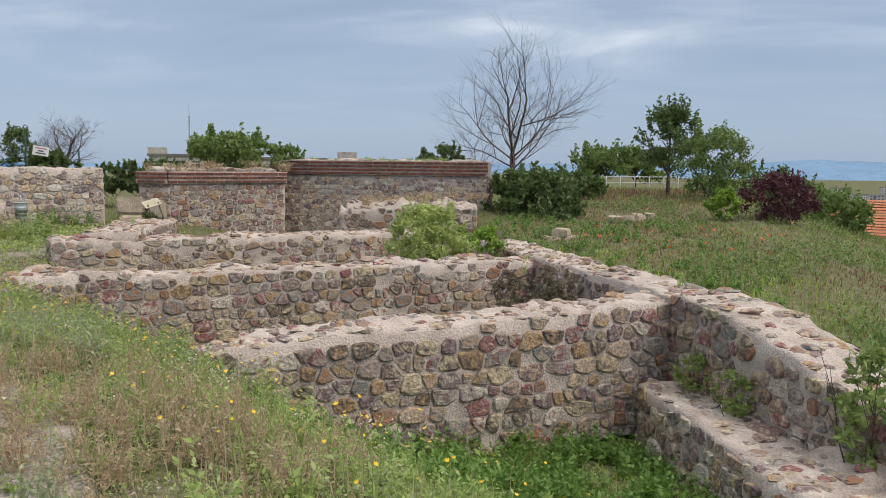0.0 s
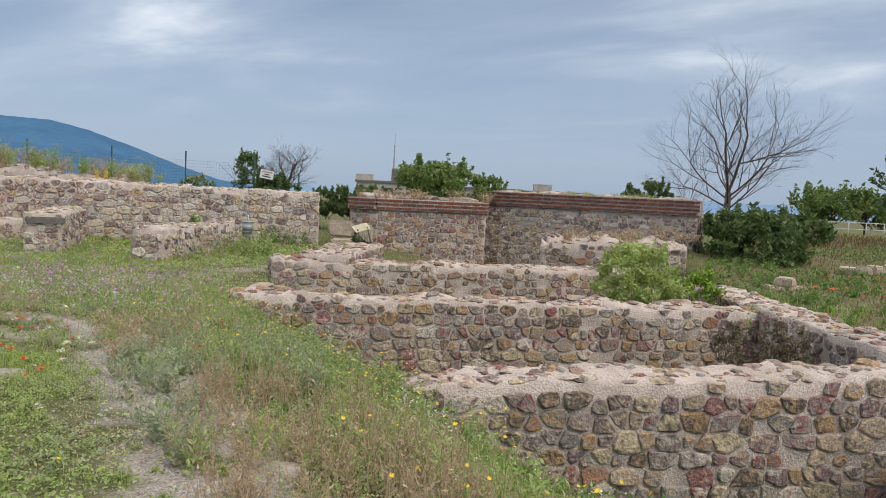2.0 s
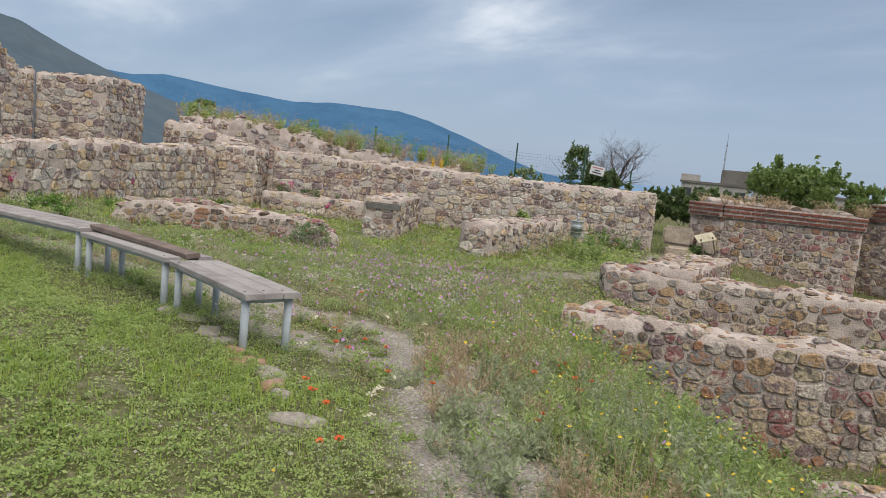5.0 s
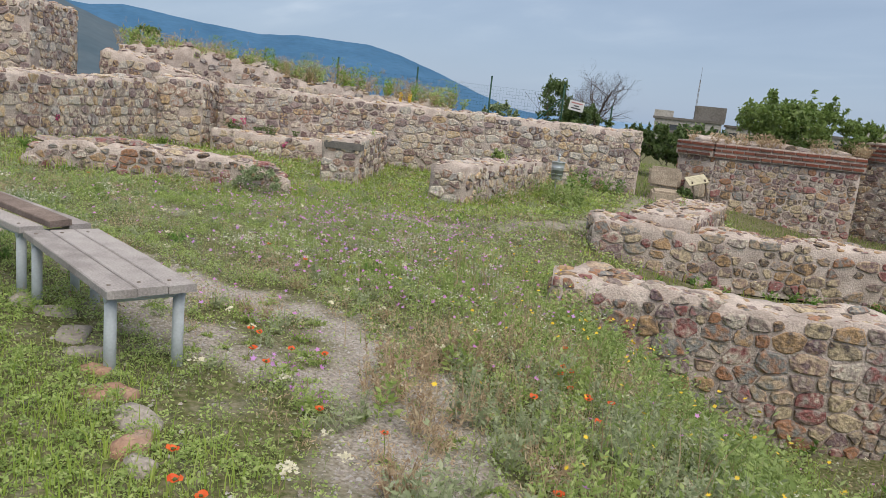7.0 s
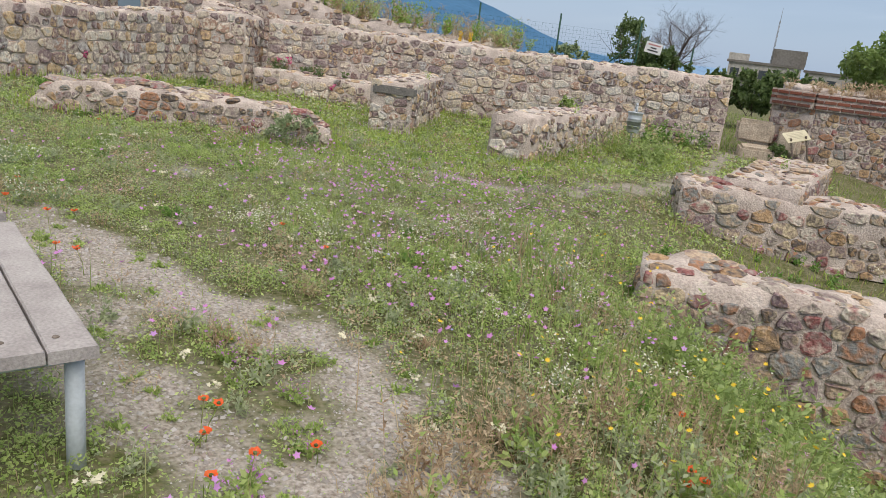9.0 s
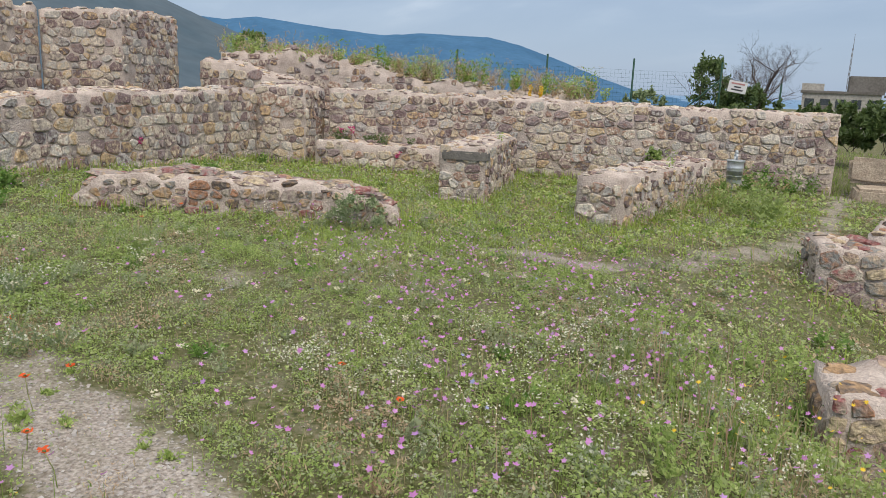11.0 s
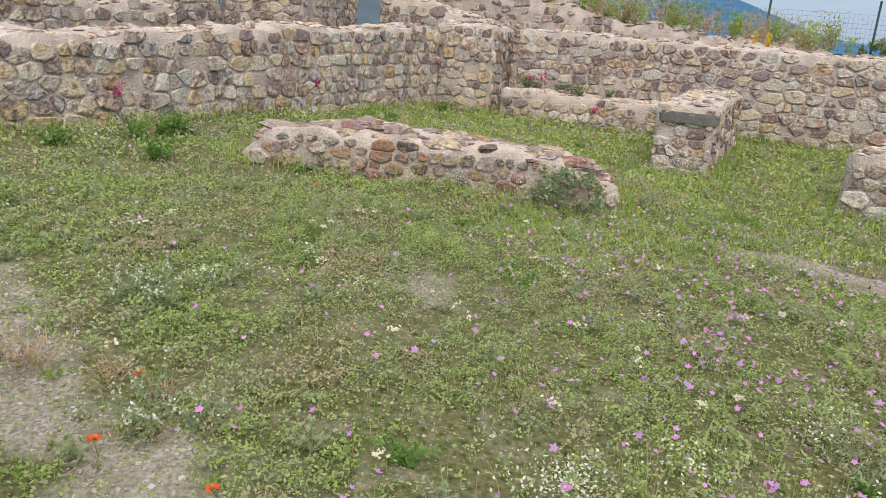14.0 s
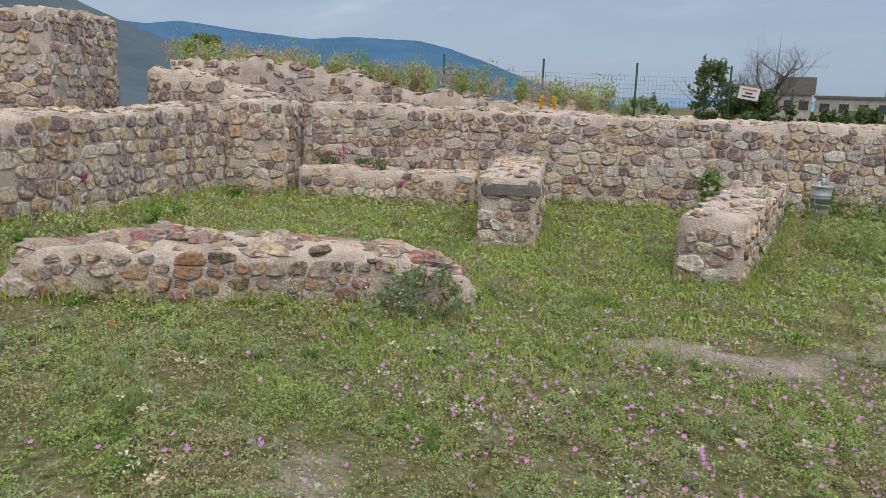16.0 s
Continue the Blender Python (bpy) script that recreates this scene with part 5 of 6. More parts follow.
def blades(name, g, x, y, h, w, mat, label, lean=0.35, bend=0.5):
    """Bent grass blades: a quad and a tip each."""
    n = len(x)
    z = sample(GZ, x, y)
    a = g.uniform(0, 2 * np.pi, n)
    t = np.stack([np.cos(a), np.sin(a), np.zeros(n)], 1)
    b = g.uniform(0, 2 * np.pi, n)
    d = np.stack([np.cos(b), np.sin(b), np.zeros(n)], 1) * (lean * g.rand(n)[:, None])
    base = np.stack([x, y, z - 0.02], 1)
    up = np.array([0, 0, 1.0])
    hh = h[:, None]
    mid = base + (up * 0.55 + d * 0.4) * hh
    tip = base + (up * (1 - 0.25 * bend * g.rand(n)[:, None]) + d * (1 + bend)) * hh
    V = np.empty((n, 5, 3), dtype=np.float32)
    ww = w[:, None]
    V[:, 0], V[:, 1], V[:, 2], V[:, 3], V[:, 4] = base - t * ww, base + t * ww, mid + t * ww * 0.75, mid - t * ww * 0.75, tip
    k = np.arange(n, dtype=np.int32)[:, None] * 5
    loops = np.concatenate([k + np.array([[0, 1, 2, 3]]), k + np.array([[3, 2, 4]])], 1).astype(np.int32).ravel()
    starts = (np.arange(n, dtype=np.int32)[:, None] * 7 + np.array([[0, 4]], dtype=np.int32)).ravel()
    o = raw_mesh(name, V.reshape(-1, 3), loops, starts, mat)
    return tagged(o, label, "grass", kind="stuff")


def small_leaves(name, g, x, y, zlift, size, mat, label, category="weeds", flat=0.6, slim=0.55):
    n = len(x)
    P = np.stack([x, y, sample(GZ, x, y) + zlift], 1)
    a = unit(np.stack([g.normal(size=n), g.normal(size=n), g.normal(size=n) * flat + 0.25], 1))
    b = unit(np.cross(a, unit(np.stack([g.normal(size=n) * 0.5, g.normal(size=n) * 0.5, np.ones(n)], 1))))
    s = size[:, None]
    o = quads_mesh(name, P, a * s, b * s * slim, mat)
    return tagged(o, label, category, kind="stuff")


GRASS = leaf_material("meadow_grass_blades", [(0.17, 0.24, 0.06), (0.26, 0.34, 0.09), (0.21, 0.31, 0.075), (0.36, 0.42, 0.15), (0.48, 0.46, 0.24)], 0.45)
GRASS_FRESH = leaf_material("fresh_grass_blades", [(0.22, 0.32, 0.055), (0.32, 0.44, 0.08), (0.41, 0.51, 0.12), (0.50, 0.56, 0.20)], 0.45)
GRASS_DRY = leaf_material("dry_grass_blades", [(0.44, 0.33, 0.21), (0.56, 0.46, 0.31), (0.36, 0.24, 0.16), (0.52, 0.46, 0.30)], 0.35)
WEED = leaf_material("low_weed_leaves", [(0.19, 0.29, 0.08), (0.30, 0.41, 0.115), (0.41, 0.51, 0.17), (0.52, 0.58, 0.28)], 0.45)
GRASS_RUST = leaf_material("rusty_dry_grass_blades", [(0.24, 0.15, 0.085), (0.34, 0.23, 0.13), (0.19, 0.11, 0.065), (0.36, 0.28, 0.15)], 0.35)
WEED_GREY = leaf_material("grey_weed_leaves", [(0.25, 0.31, 0.16), (0.35, 0.40, 0.24), (0.45, 0.48, 0.33)], 0.4)
PETAL_WHITE = leaf_material("white_petals", [(0.62, 0.62, 0.52), (0.75, 0.75, 0.68), (0.68, 0.68, 0.56)], 0.3)
PETAL_CREAM = leaf_material("cream_petals", [(0.66, 0.62, 0.46), (0.76, 0.73, 0.6)], 0.3)
PETAL_PURPLE = leaf_material("mauve_petals", [(0.56, 0.20, 0.56), (0.66, 0.30, 0.68), (0.52, 0.30, 0.70)], 0.35)
PETAL_YELLOW = leaf_material("yellow_petals", [(0.80, 0.52, 0.02), (0.85, 0.62, 0.05)], 0.3)
PETAL_RED = leaf_material("poppy_petals", [(0.78, 0.09, 0.02), (0.85, 0.16, 0.03)], 0.35)
PETAL_BLUE = leaf_material("pale_blue_petals", [(0.30, 0.32, 0.62), (0.40, 0.42, 0.7)], 0.3)
PETAL_DULL = leaf_material("dried_pink_petals", [(0.28, 0.13, 0.14), (0.36, 0.20, 0.19)], 0.3)
PETAL_PINK = leaf_material("crimson_petals", [(0.45, 0.04, 0.16), (0.6, 0.1, 0.28)], 0.3)

g = np.random.RandomState(77)
AREA = (-25, 4.5, 0.6, 22)


def cover(x, y):
    d = from_walk(x, y)
    return np.clip(2.6 / np.maximum(1.0, d) ** 1.05, 0.05, 1.0)


def bare(x, y):
    """Chance that something grows, against worn ground."""
    patch = np.clip((soft_noise(x, y, 4.6, 5) - 0.27) * 6, 0.3, 1)
    return (1 - np.clip(sample(GG, x, y) * 1.5, 0, 0.97)) * patch


# grass proper
x, y = scatter(g, 850000, AREA, lambda x, y: cover(x, y) * bare(x, y) * (0.2 + 0.5 * short_lawn(x, y)))
d = edge_side(x, y)
lawn = short_lawn(x, y)
tall = np.exp(-((d + 0.2) / 1.0) ** 2) * (y < 9.5) + 0.55 * (d > 0.6) * (y < 18)
h = (0.055 + 0.10 * g.rand(len(x)) ** 2) * (1 - 0.35 * lawn) * (0.6 + 0.9 * soft_noise(x, y, 1.3, 8)) + tall * (0.04 + 0.17 * g.rand(len(x)) ** 1.8) * (1 - lawn)
w = np.clip(0.0024 + 0.00055 * from_walk(x, y), 0, 0.009) * (1 + 0.5 * np.clip(tall, 0, 1)) * g.uniform(0.6, 1.3, len(x))
dry = (g.rand(len(x)) < 0.10 + 0.30 * np.clip(soft_noise(x, y, 1.7, 12) * 2 - 0.9, 0, 1) + 0.5 * tall * (d < 0.9)) & (lawn < 0.6)
fresh = ((lawn > 0.5) | (d > 0.9) | (y > 11)) & ~dry
rest = ~dry & ~fresh
for nm, k, mt, lb in (("meadow_grass", rest, GRASS, "uneven meadow grass with weeds"), ("fresh_grass", fresh, GRASS_FRESH, "short fresh green grass"), ("dry_grass", dry, GRASS_DRY, "thin dry straw-coloured grass")):
    blades(nm, g, x[k], y[k], h[k] * (1.15 if nm == "dry_grass" else 1), w[k] * (0.7 if nm == "dry_grass" else 1), mt, lb)

# low leafy weeds in mats and tufts
def mats(count, box, keep, seed, leaf):
    g = np.random.RandomState(seed)
    x, y = scatter(g, count, box, keep)
    n = len(x)
    d = from_walk(x, y)
    hummock = np.clip(soft_noise(x, y, 4.2, 31) - 0.25, 0, 1) * 0.55 + np.clip(soft_noise(x, y, 24.0, 32) - 0.3, 0, 1) * 0.6
    mat_h = (0.012 + 0.17 * hummock) * (1 + 0.8 * np.exp(-((edge_side(x, y) - 1.0) / 1.4) ** 2)) * (1 - 0.5 * short_lawn(x, y))
    lift = g.rand(n) ** 0.6 * mat_h
    size = leaf(d) * g.uniform(0.5, 1.6, n)
    kind = (0.45 * soft_noise(x, y, 3.9, 41) + 0.30 * soft_noise(x, y, 17.0, 42) + 0.08 + 0.5 * (g.rand(n) - 0.5)) * (1 - 0.6 * short_lawn(x, y))
    for nm, k, m, lb in (("low_weeds", kind < 0.54, WEED, "low mats of clover-like weeds"), ("grey_weeds", (kind >= 0.54) & (kind < 0.73), WEED_GREY, "grey-green low weeds"), ("brown_weeds", kind >= 0.73, GRASS_DRY, "withered brown weeds")):
        small_leaves(nm, g, x[k], y[k], lift[k], size[k], m, lb)


def mat_chance(x, y):
    clumped = np.clip(0.35 + 1.5 * (soft_noise(x, y, 24.0, 32) - 0.28), 0.15, 1)
    return (0.06 + 0.94 * bare(x, y)) * np.clip(0.35 + 1.1 * soft_noise(x, y, 6.5, 21), 0.35, 1) * clumped * (1 + 0.5 * short_lawn(x, y))


mats(1650000, (-15.3, 0.2, 1.0, 10.8), lambda x, y: np.clip(2.6 / np.maximum(2.0, from_walk(x, y)), 0, 1) ** 2.0 * mat_chance(x, y), 301, lambda d: 0.0066 + 0.0015 * d)
mats(560000, (-24, -3, 1.0, 20.5), lambda x, y: (from_walk(x, y) > 3.5) * 0.8 * np.clip(6 / np.maximum(3, from_walk(x, y)), 0.2, 1) * mat_chance(x, y) * (edge_side(x, y) < 1.5), 302, lambda d: 0.0085 + 0.0022 * d)


def tufts(name, places, count, r, height, size, mat, label, seed, category="weeds", slim=0.4):
    """Bushy weed tufts: many small leaves round each place."""
    g = np.random.RandomState(seed)
    k = np.repeat(np.arange(len(places)), count)
    p = np.array(places)[k]
    n = len(k)
    scale = np.repeat(g.uniform(0.6, 1.3, len(places)), count)
    hh = g.rand(n)
    a = g.uniform(0, 2 * np.pi, n)
    rad = r * scale * np.sqrt(g.rand(n)) * (0.45 + 0.75 * hh)
    x, y = p[:, 0] + rad * np.cos(a), p[:, 1] + rad * np.sin(a)
    return small_leaves(name, g, x, y, hh * height * scale, size * g.uniform(0.6, 1.3, n), mat, label, category, flat=1.2, slim=slim)


def plants(name, places, stems, per_stem, height, spread, size, mat, label, seed, slim=0.42, bloom=None):
    """Leafy plants: leaning stems with leaves along them; bloom: a name, material and label for flower spikes at the stems' heads."""
    g = np.random.RandomState(seed)
    p = np.repeat(np.array(places), stems, axis=0)
    n = len(p)
    scale = np.repeat(g.uniform(0.6, 1.3, len(places)), stems)
    a, lean = g.uniform(0, 2 * np.pi, n), spread * np.sqrt(g.rand(n))
    d = unit(np.stack([np.cos(a) * lean, np.sin(a) * lean, np.ones(n)], 1))
    length = (height * scale * g.uniform(0.55, 1.1, n))[:, None]
    base = np.stack([p[:, 0], p[:, 1], sample(GZ, p[:, 0], p[:, 1]) - 0.01], 1) + np.stack([g.normal(size=n), g.normal(size=n), np.zeros(n)], 1) * 0.12 * height
    side = unit(np.cross(d, g.normal(size=(n, 3))))
    tagged(quads_mesh(name + "_stems", base + d * length * 0.5, d * length * 0.5, side * 0.0022, mat), "thin stems of " + label, "weeds", kind="stuff")

    def set_along(count, lo, hi, leaf, up):
        k = np.repeat(np.arange(n), count)
        f = g.uniform(lo, hi, len(k))[:, None]
        out = unit(np.cross(d[k], g.normal(size=(len(k), 3)))) + d[k] * up + np.array([0, 0, 0.15])
        out = unit(out)
        s = leaf * scale[k][:, None] * g.uniform(0.6, 1.3, (len(k), 1)) * (1.25 - 0.6 * f)
        sag = np.array([0, 0, -0.25]) * (f ** 2) * length[k] * lean[k][:, None]
        return base[k] + d[k] * length[k] * f + sag + out * s * 0.8, out * s, unit(np.cross(out, g.normal(size=(len(k), 3)) + np.array([0, 0, 1.5]))) * s

    c, al, ac = set_along(per_stem, 0.08, 1.0, size, 0.45)
    tagged(quads_mesh(name, c, al, ac * slim, mat), label, "weeds", kind="stuff")
    if bloom:
        c, al, ac = set_along(max(5, per_stem // 2), 0.62, 1.08, 0.010, 0.6)
        tagged(quads_mesh(bloom[0], c, al, ac * 0.7, bloom[1]), bloom[2], "flowers", kind="stuff")


def stalks(name, g, x, y, h, mat, label, w=0.0022):
    return blades(name, g, x, y, h, np.full(len(x), w) * g.uniform(0.7, 1.3, len(x)), mat, label, lean=0.3, bend=0.25)


# tall weeds along the terrace edge and by the near wall
x, y = scatter(g, 5000, (-9, 2.5, 1.2, 11), lambda x, y: np.exp(-((edge_side(x, y) + 0.1) / 0.9) ** 2) * 0.8)
k = g.rand(len(x)) < 0.5
stalks("tall_stalks", g, x[k], y[k], g.uniform(0.25, 0.55, k.sum()), GRASS, "tall thin meadow stalks")
stalks("straw_stalks", g, x[~k], y[~k], g.uniform(0.25, 0.55, (~k).sum()), GRASS_DRY, "tall straw-coloured stalks")
x, y = scatter(g, 1900, (-9, 2.5, 1.2, 11), lambda x, y: np.exp(-((edge_side(x, y) - 0.2) / 1.0) ** 2) * 0.8)
plants("tall_weeds", list(zip(x, y)), 8, 12, 0.36, 0.55, 0.022, WEED, "tall leafy weeds on the bank", 3)
x, y = scatter(g, 900, (-3.5, 2.4, 4.5, 9.8), lambda x, y: (edge_side(x, y) > 1.0) * 0.95)
plants("rank_weeds", list(zip(x, y)), 8, 9, 0.36, 0.5, 0.034, LEAF_LUSH, "rank green weeds at the wall's foot", 4, slim=0.5)
x, y = scatter(g, 900, (-20, -3, 4.2, 16), lambda x, y: (0.25 + 0.5 * bare(x, y)) * (edge_side(x, y) < 0) * (short_lawn(x, y) < 0.4))
plants("meadow_tufts", list(zip(x, y)), 9, 10, 0.19, 0.9, 0.017, WEED_GREY, "bushy grey-green meadow tufts", 5)
x, y = scatter(g, 800, (-9.5, 3, 9, 24), lambda x, y: (edge_side(x, y) > 0.4) * 0.7)
plants("court_weeds", list(zip(x, y)), 7, 8, 0.26, 0.8, 0.036, LEAF_LUSH, "weeds between the low walls", 6, slim=0.45)
x, y = scatter(g, 700, (-20, -1, 2.2, 16), lambda x, y: 0.35 * (edge_side(x, y) < 0.6) * (short_lawn(x, y) < 0.4) * (soft_noise(x, y, 2.1, 91) > 0.5))
tufts("withered_tufts", list(zip(x, y)), 120, 0.11, 0.16, 0.014, GRASS_DRY, "withered brown tufts in the meadow", 8, slim=0.2)
x, y = scatter(g, 420, (-20, -1, 2.2, 16), lambda x, y: 0.5 * bare(x, y) * (edge_side(x, y) < 0.6) * (short_lawn(x, y) < 0.4))
plants("leafy_tufts", list(zip(x, y)), 9, 11, 0.16, 1.1, 0.019, LEAF_LUSH, "fresh green leafy tufts in the meadow", 9, slim=0.5)
# short grass of the inner court
x, y = scatter(g, 46000, (-22.5, -12.5, 8, 18.5), lambda x, y: 0.85 * bare(x, y))
blades("court_grass", g, x, y, g.uniform(0.04, 0.12, len(x)), np.full(len(x), 0.010), GRASS_FRESH, "short green grass inside the ruin", lean=0.8)
# grass along the foot of the far walls
x, y = scatter(g, 60000, (-24, -13, 3, 21), lambda x, y: ~free_of_walls(x, y, 0.25) * 0.8)
blades("wall_foot_grass", g, x, y, g.uniform(0.08, 0.3, len(x)), np.full(len(x), 0.006), GRASS_FRESH, "longer grass along the foot of walls")


# the grassy rise beyond the outer wall, and the land behind
def rise_area(x, y):
    return ((x - 2.6) * 0.91 + (y - 9.5) * 0.41 > 0.2) * np.clip(14 / np.hypot(x, y), 0.15, 1)


x, y = scatter(g, 90000, (-3, 22, 6, 46), rise_area)
dd = np.hypot(x, y)
dryp = g.rand(len(x)) < 0.25 + 0.6 * (soft_noise(x, y, 0.6, 51) > 0.5)
hh = g.uniform(0.04, 0.13, len(x)) + 0.15 * (dd > 30) * g.rand(len(x))
blades("rise_grass", g, x[~dryp], y[~dryp], hh[~dryp], 0.0007 * dd[~dryp] + 0.005, GRASS, "rough grass on the rise")
blades("rise_dry_grass", g, x[dryp], y[dryp], hh[dryp], 0.0007 * dd[dryp] + 0.004, GRASS_RUST, "reddish dry grass on the rise")
x, y = scatter(g, 2600, (-2, 18, 7, 32), lambda x, y: rise_area(x, y) * (soft_noise(x, y, 0.9, 61) > 0.42))
tufts("rise_weeds", list(zip(x, y)), 34, 0.3, 0.25, 0.045, LEAF_MID, "leafy weeds on the rise", 7)
x, y = scatter(g, 26000, (-26, -2, 20.5, 34), lambda x, y: 0.5 * np.ones_like(x))
blades("back_grass", g, x, y, g.uniform(0.06, 0.2, len(x)), np.full(len(x), 0.012), GRASS, "rough grass behind the ruin")


# flowers
def heads(name, g, x, y, z, r, mat, label, petals=5, tilt=0.5):
    """Open flower heads: a star of petals on each place."""
    n = len(x)
    c = np.stack([x, y, z], 1)
    nrm = unit(np.stack([g.normal(size=n) * tilt, g.normal(size=n) * tilt, np.ones(n)], 1))
    u = unit(np.cross(nrm, np.stack([g.normal(size=n), g.normal(size=n), g.normal(size=n)], 1)))
    v = np.cross(nrm, u)
    m = petals * 2
    V = np.empty((n, m, 3), dtype=np.float32)
    for i in range(m):
        a = 2 * np.pi * i / m
        k = 1.0 if i % 2 == 0 else 0.55
        V[:, i] = c + (u * np.cos(a) + v * np.sin(a)) * (r[:, None] * k) + nrm * (r[:, None] * (0.25 if i % 2 == 0 else 0.05))
    o = raw_mesh(name, V.reshape(-1, 3), np.arange(n * m, dtype=np.int32), np.arange(0, n * m, m, dtype=np.int32), mat)
    return tagged(o, label, "flowers", kind="stuff")


def flower_field(name, g, count, box, keep, height, r, mat, label, petals=5, cluster=1, spread=0.0, stem=None):
    x, y = scatter(g, count, box, keep)
    hts = g.uniform(height[0], height[1], len(x))
    if stem:
        blades(stem[0], g, x, y, hts, np.full(len(x), 0.002), GRASS, stem[1], lean=0.02, bend=0.0)
    k = np.repeat(np.arange(len(x)), cluster)
    px, py = x[k] + g.normal(size=len(k)) * spread, y[k] + g.normal(size=len(k)) * spread
    z = sample(GZ, x[k], y[k]) + hts[k] + g.normal(size=len(k)) * spread * 0.45
    return heads(name, g, px, py, z, g.uniform(r[0], r[1], len(k)), mat, label, petals)


MEADOW = (-20, -3.5, 4.6, 16)
flower_field("mallow_flowers", g, 24000, MEADOW, lambda x, y: bare(x, y) * np.clip(1.3 * np.exp(-(np.hypot(x + 11.2, y - 9.3) / 1.9) ** 2) + 0.75 * np.exp(-(np.hypot(x + 8.4, y - 7.3) / 1.6) ** 2) + 0.45 * np.exp(-(np.hypot(x + 8.0, y - 5.6) / 0.7) ** 2) + 0.05, 0, 1) * 0.8,
             (0.12, 0.28), (0.012, 0.021), PETAL_PURPLE, "mauve mallow flowers in the meadow", stem=("mallow_stems", "thin green mallow stems"))
flower_field("white_flower_sprays", g, 260, MEADOW, lambda x, y: bare(x, y) * (soft_noise(x, y, 1.3, 71) > 0.5) * 0.9, (0.12, 0.24), (0.007, 0.013), PETAL_WHITE, "sprays of small white flowers", petals=2, cluster=34, spread=0.06)
flower_field("yarrow_umbels", g, 420, (-14, -2, 2.8, 11), lambda x, y: np.clip(0.4 + 0.6 * np.exp(-(np.hypot(x + 6.8, y - 6.0) / 1.5) ** 2), 0, 1) * (short_lawn(x, y) < 0.5) * 0.7, (0.08, 0.2), (0.008, 0.014), PETAL_CREAM, "flat cream-white yarrow heads", cluster=14, spread=0.016)
flower_field("yellow_flowers", g, 1700, (-8, 1.5, 2.5, 9.5), lambda x, y: np.exp(-((edge_side(x, y) + 0.1) / 0.8) ** 2) * 0.9, (0.3, 0.55), (0.009, 0.015), PETAL_YELLOW, "yellow daisy-like flowers on the bank", petals=7, stem=("yellow_flower_stems", "thin stems of yellow flowers"))
flower_field("yellow_specks", g, 260, (-18, -2, 1.5, 12), lambda x, y: 0.6 * bare(x, y), (0.04, 0.12), (0.006, 0.012), PETAL_YELLOW, "tiny yellow flowers low in the grass")
flower_field("bank_white_flowers", g, 110, (-8, 1.5, 2.0, 10), lambda x, y: np.exp(-((edge_side(x, y) - 0.3) / 0.9) ** 2) * 0.9, (0.15, 0.42), (0.006, 0.011), PETAL_WHITE, "small white flowers among tall weeds", petals=2, cluster=38, spread=0.07)
flower_field("blue_flowers", g, 500, MEADOW, lambda x, y: bare(x, y) * np.exp(-(np.hypot(x + 10.0, y - 8.6) / 2.2) ** 2), (0.12, 0.28), (0.010, 0.018), PETAL_BLUE, "pale blue meadow flowers")
flower_field("rise_poppies", g, 260, (-1, 9, 13, 26), lambda x, y: rise_area(x, y) * np.exp(-(np.hypot(x - 1.6, y - 19.5) / 3.0) ** 2), (0.2, 0.4), (0.03, 0.05), PETAL_RED, "red poppies on the rise")

# gravel of the worn track
x, y = scatter(g, 520000, (-13, 1, 0.4, 21), lambda x, y: np.clip(0.05 + sample(GG, x, y) * 1.2, 0, 1) * np.clip(2.6 / from_walk(x, y), 0, 1) ** 2)
n = len(x)
P = np.stack([x, y, sample(GZ, x, y) + 0.002], 1)
s = 0.0045 + 0.013 * g.rand(n) ** 6
V = np.empty((n, 5, 3), dtype=np.float32)
rot = g.uniform(0, 2 * np.pi, n)
for i in range(4):
    a = rot + i * np.pi / 2
    V[:, i] = P + np.stack([np.cos(a) * s * g.uniform(0.7, 1.3, n), np.sin(a) * s * g.uniform(0.7, 1.3, n), np.full(n, 0.0)], 1)
V[:, 4] = P + np.stack([s * 0.2 * g.normal(size=n), s * 0.2 * g.normal(size=n), s * 0.8], 1)
k = np.arange(n, dtype=np.int32)[:, None] * 5
loops = np.concatenate([k + np.array([[0, 1, 4]]), k + np.array([[1, 2, 4]]), k + np.array([[2, 3, 4]]), k + np.array([[3, 0, 4]])], 1).astype(np.int32).ravel()
GRAVEL = material("limestone_chips", [(0.20, 0.18, 0.17), (0.33, 0.31, 0.305), (0.44, 0.425, 0.425), (0.28, 0.235, 0.21), (0.37, 0.355, 0.36)], by_piece=0.9, bump=0.1)
gravel_ob = raw_mesh("gravel", V.reshape(-1, 3), loops, np.arange(0, n * 12, 3, dtype=np.int32), GRAVEL)
tagged(gravel_ob, "loose grey gravel on the worn track", "gravel", kind="stuff")


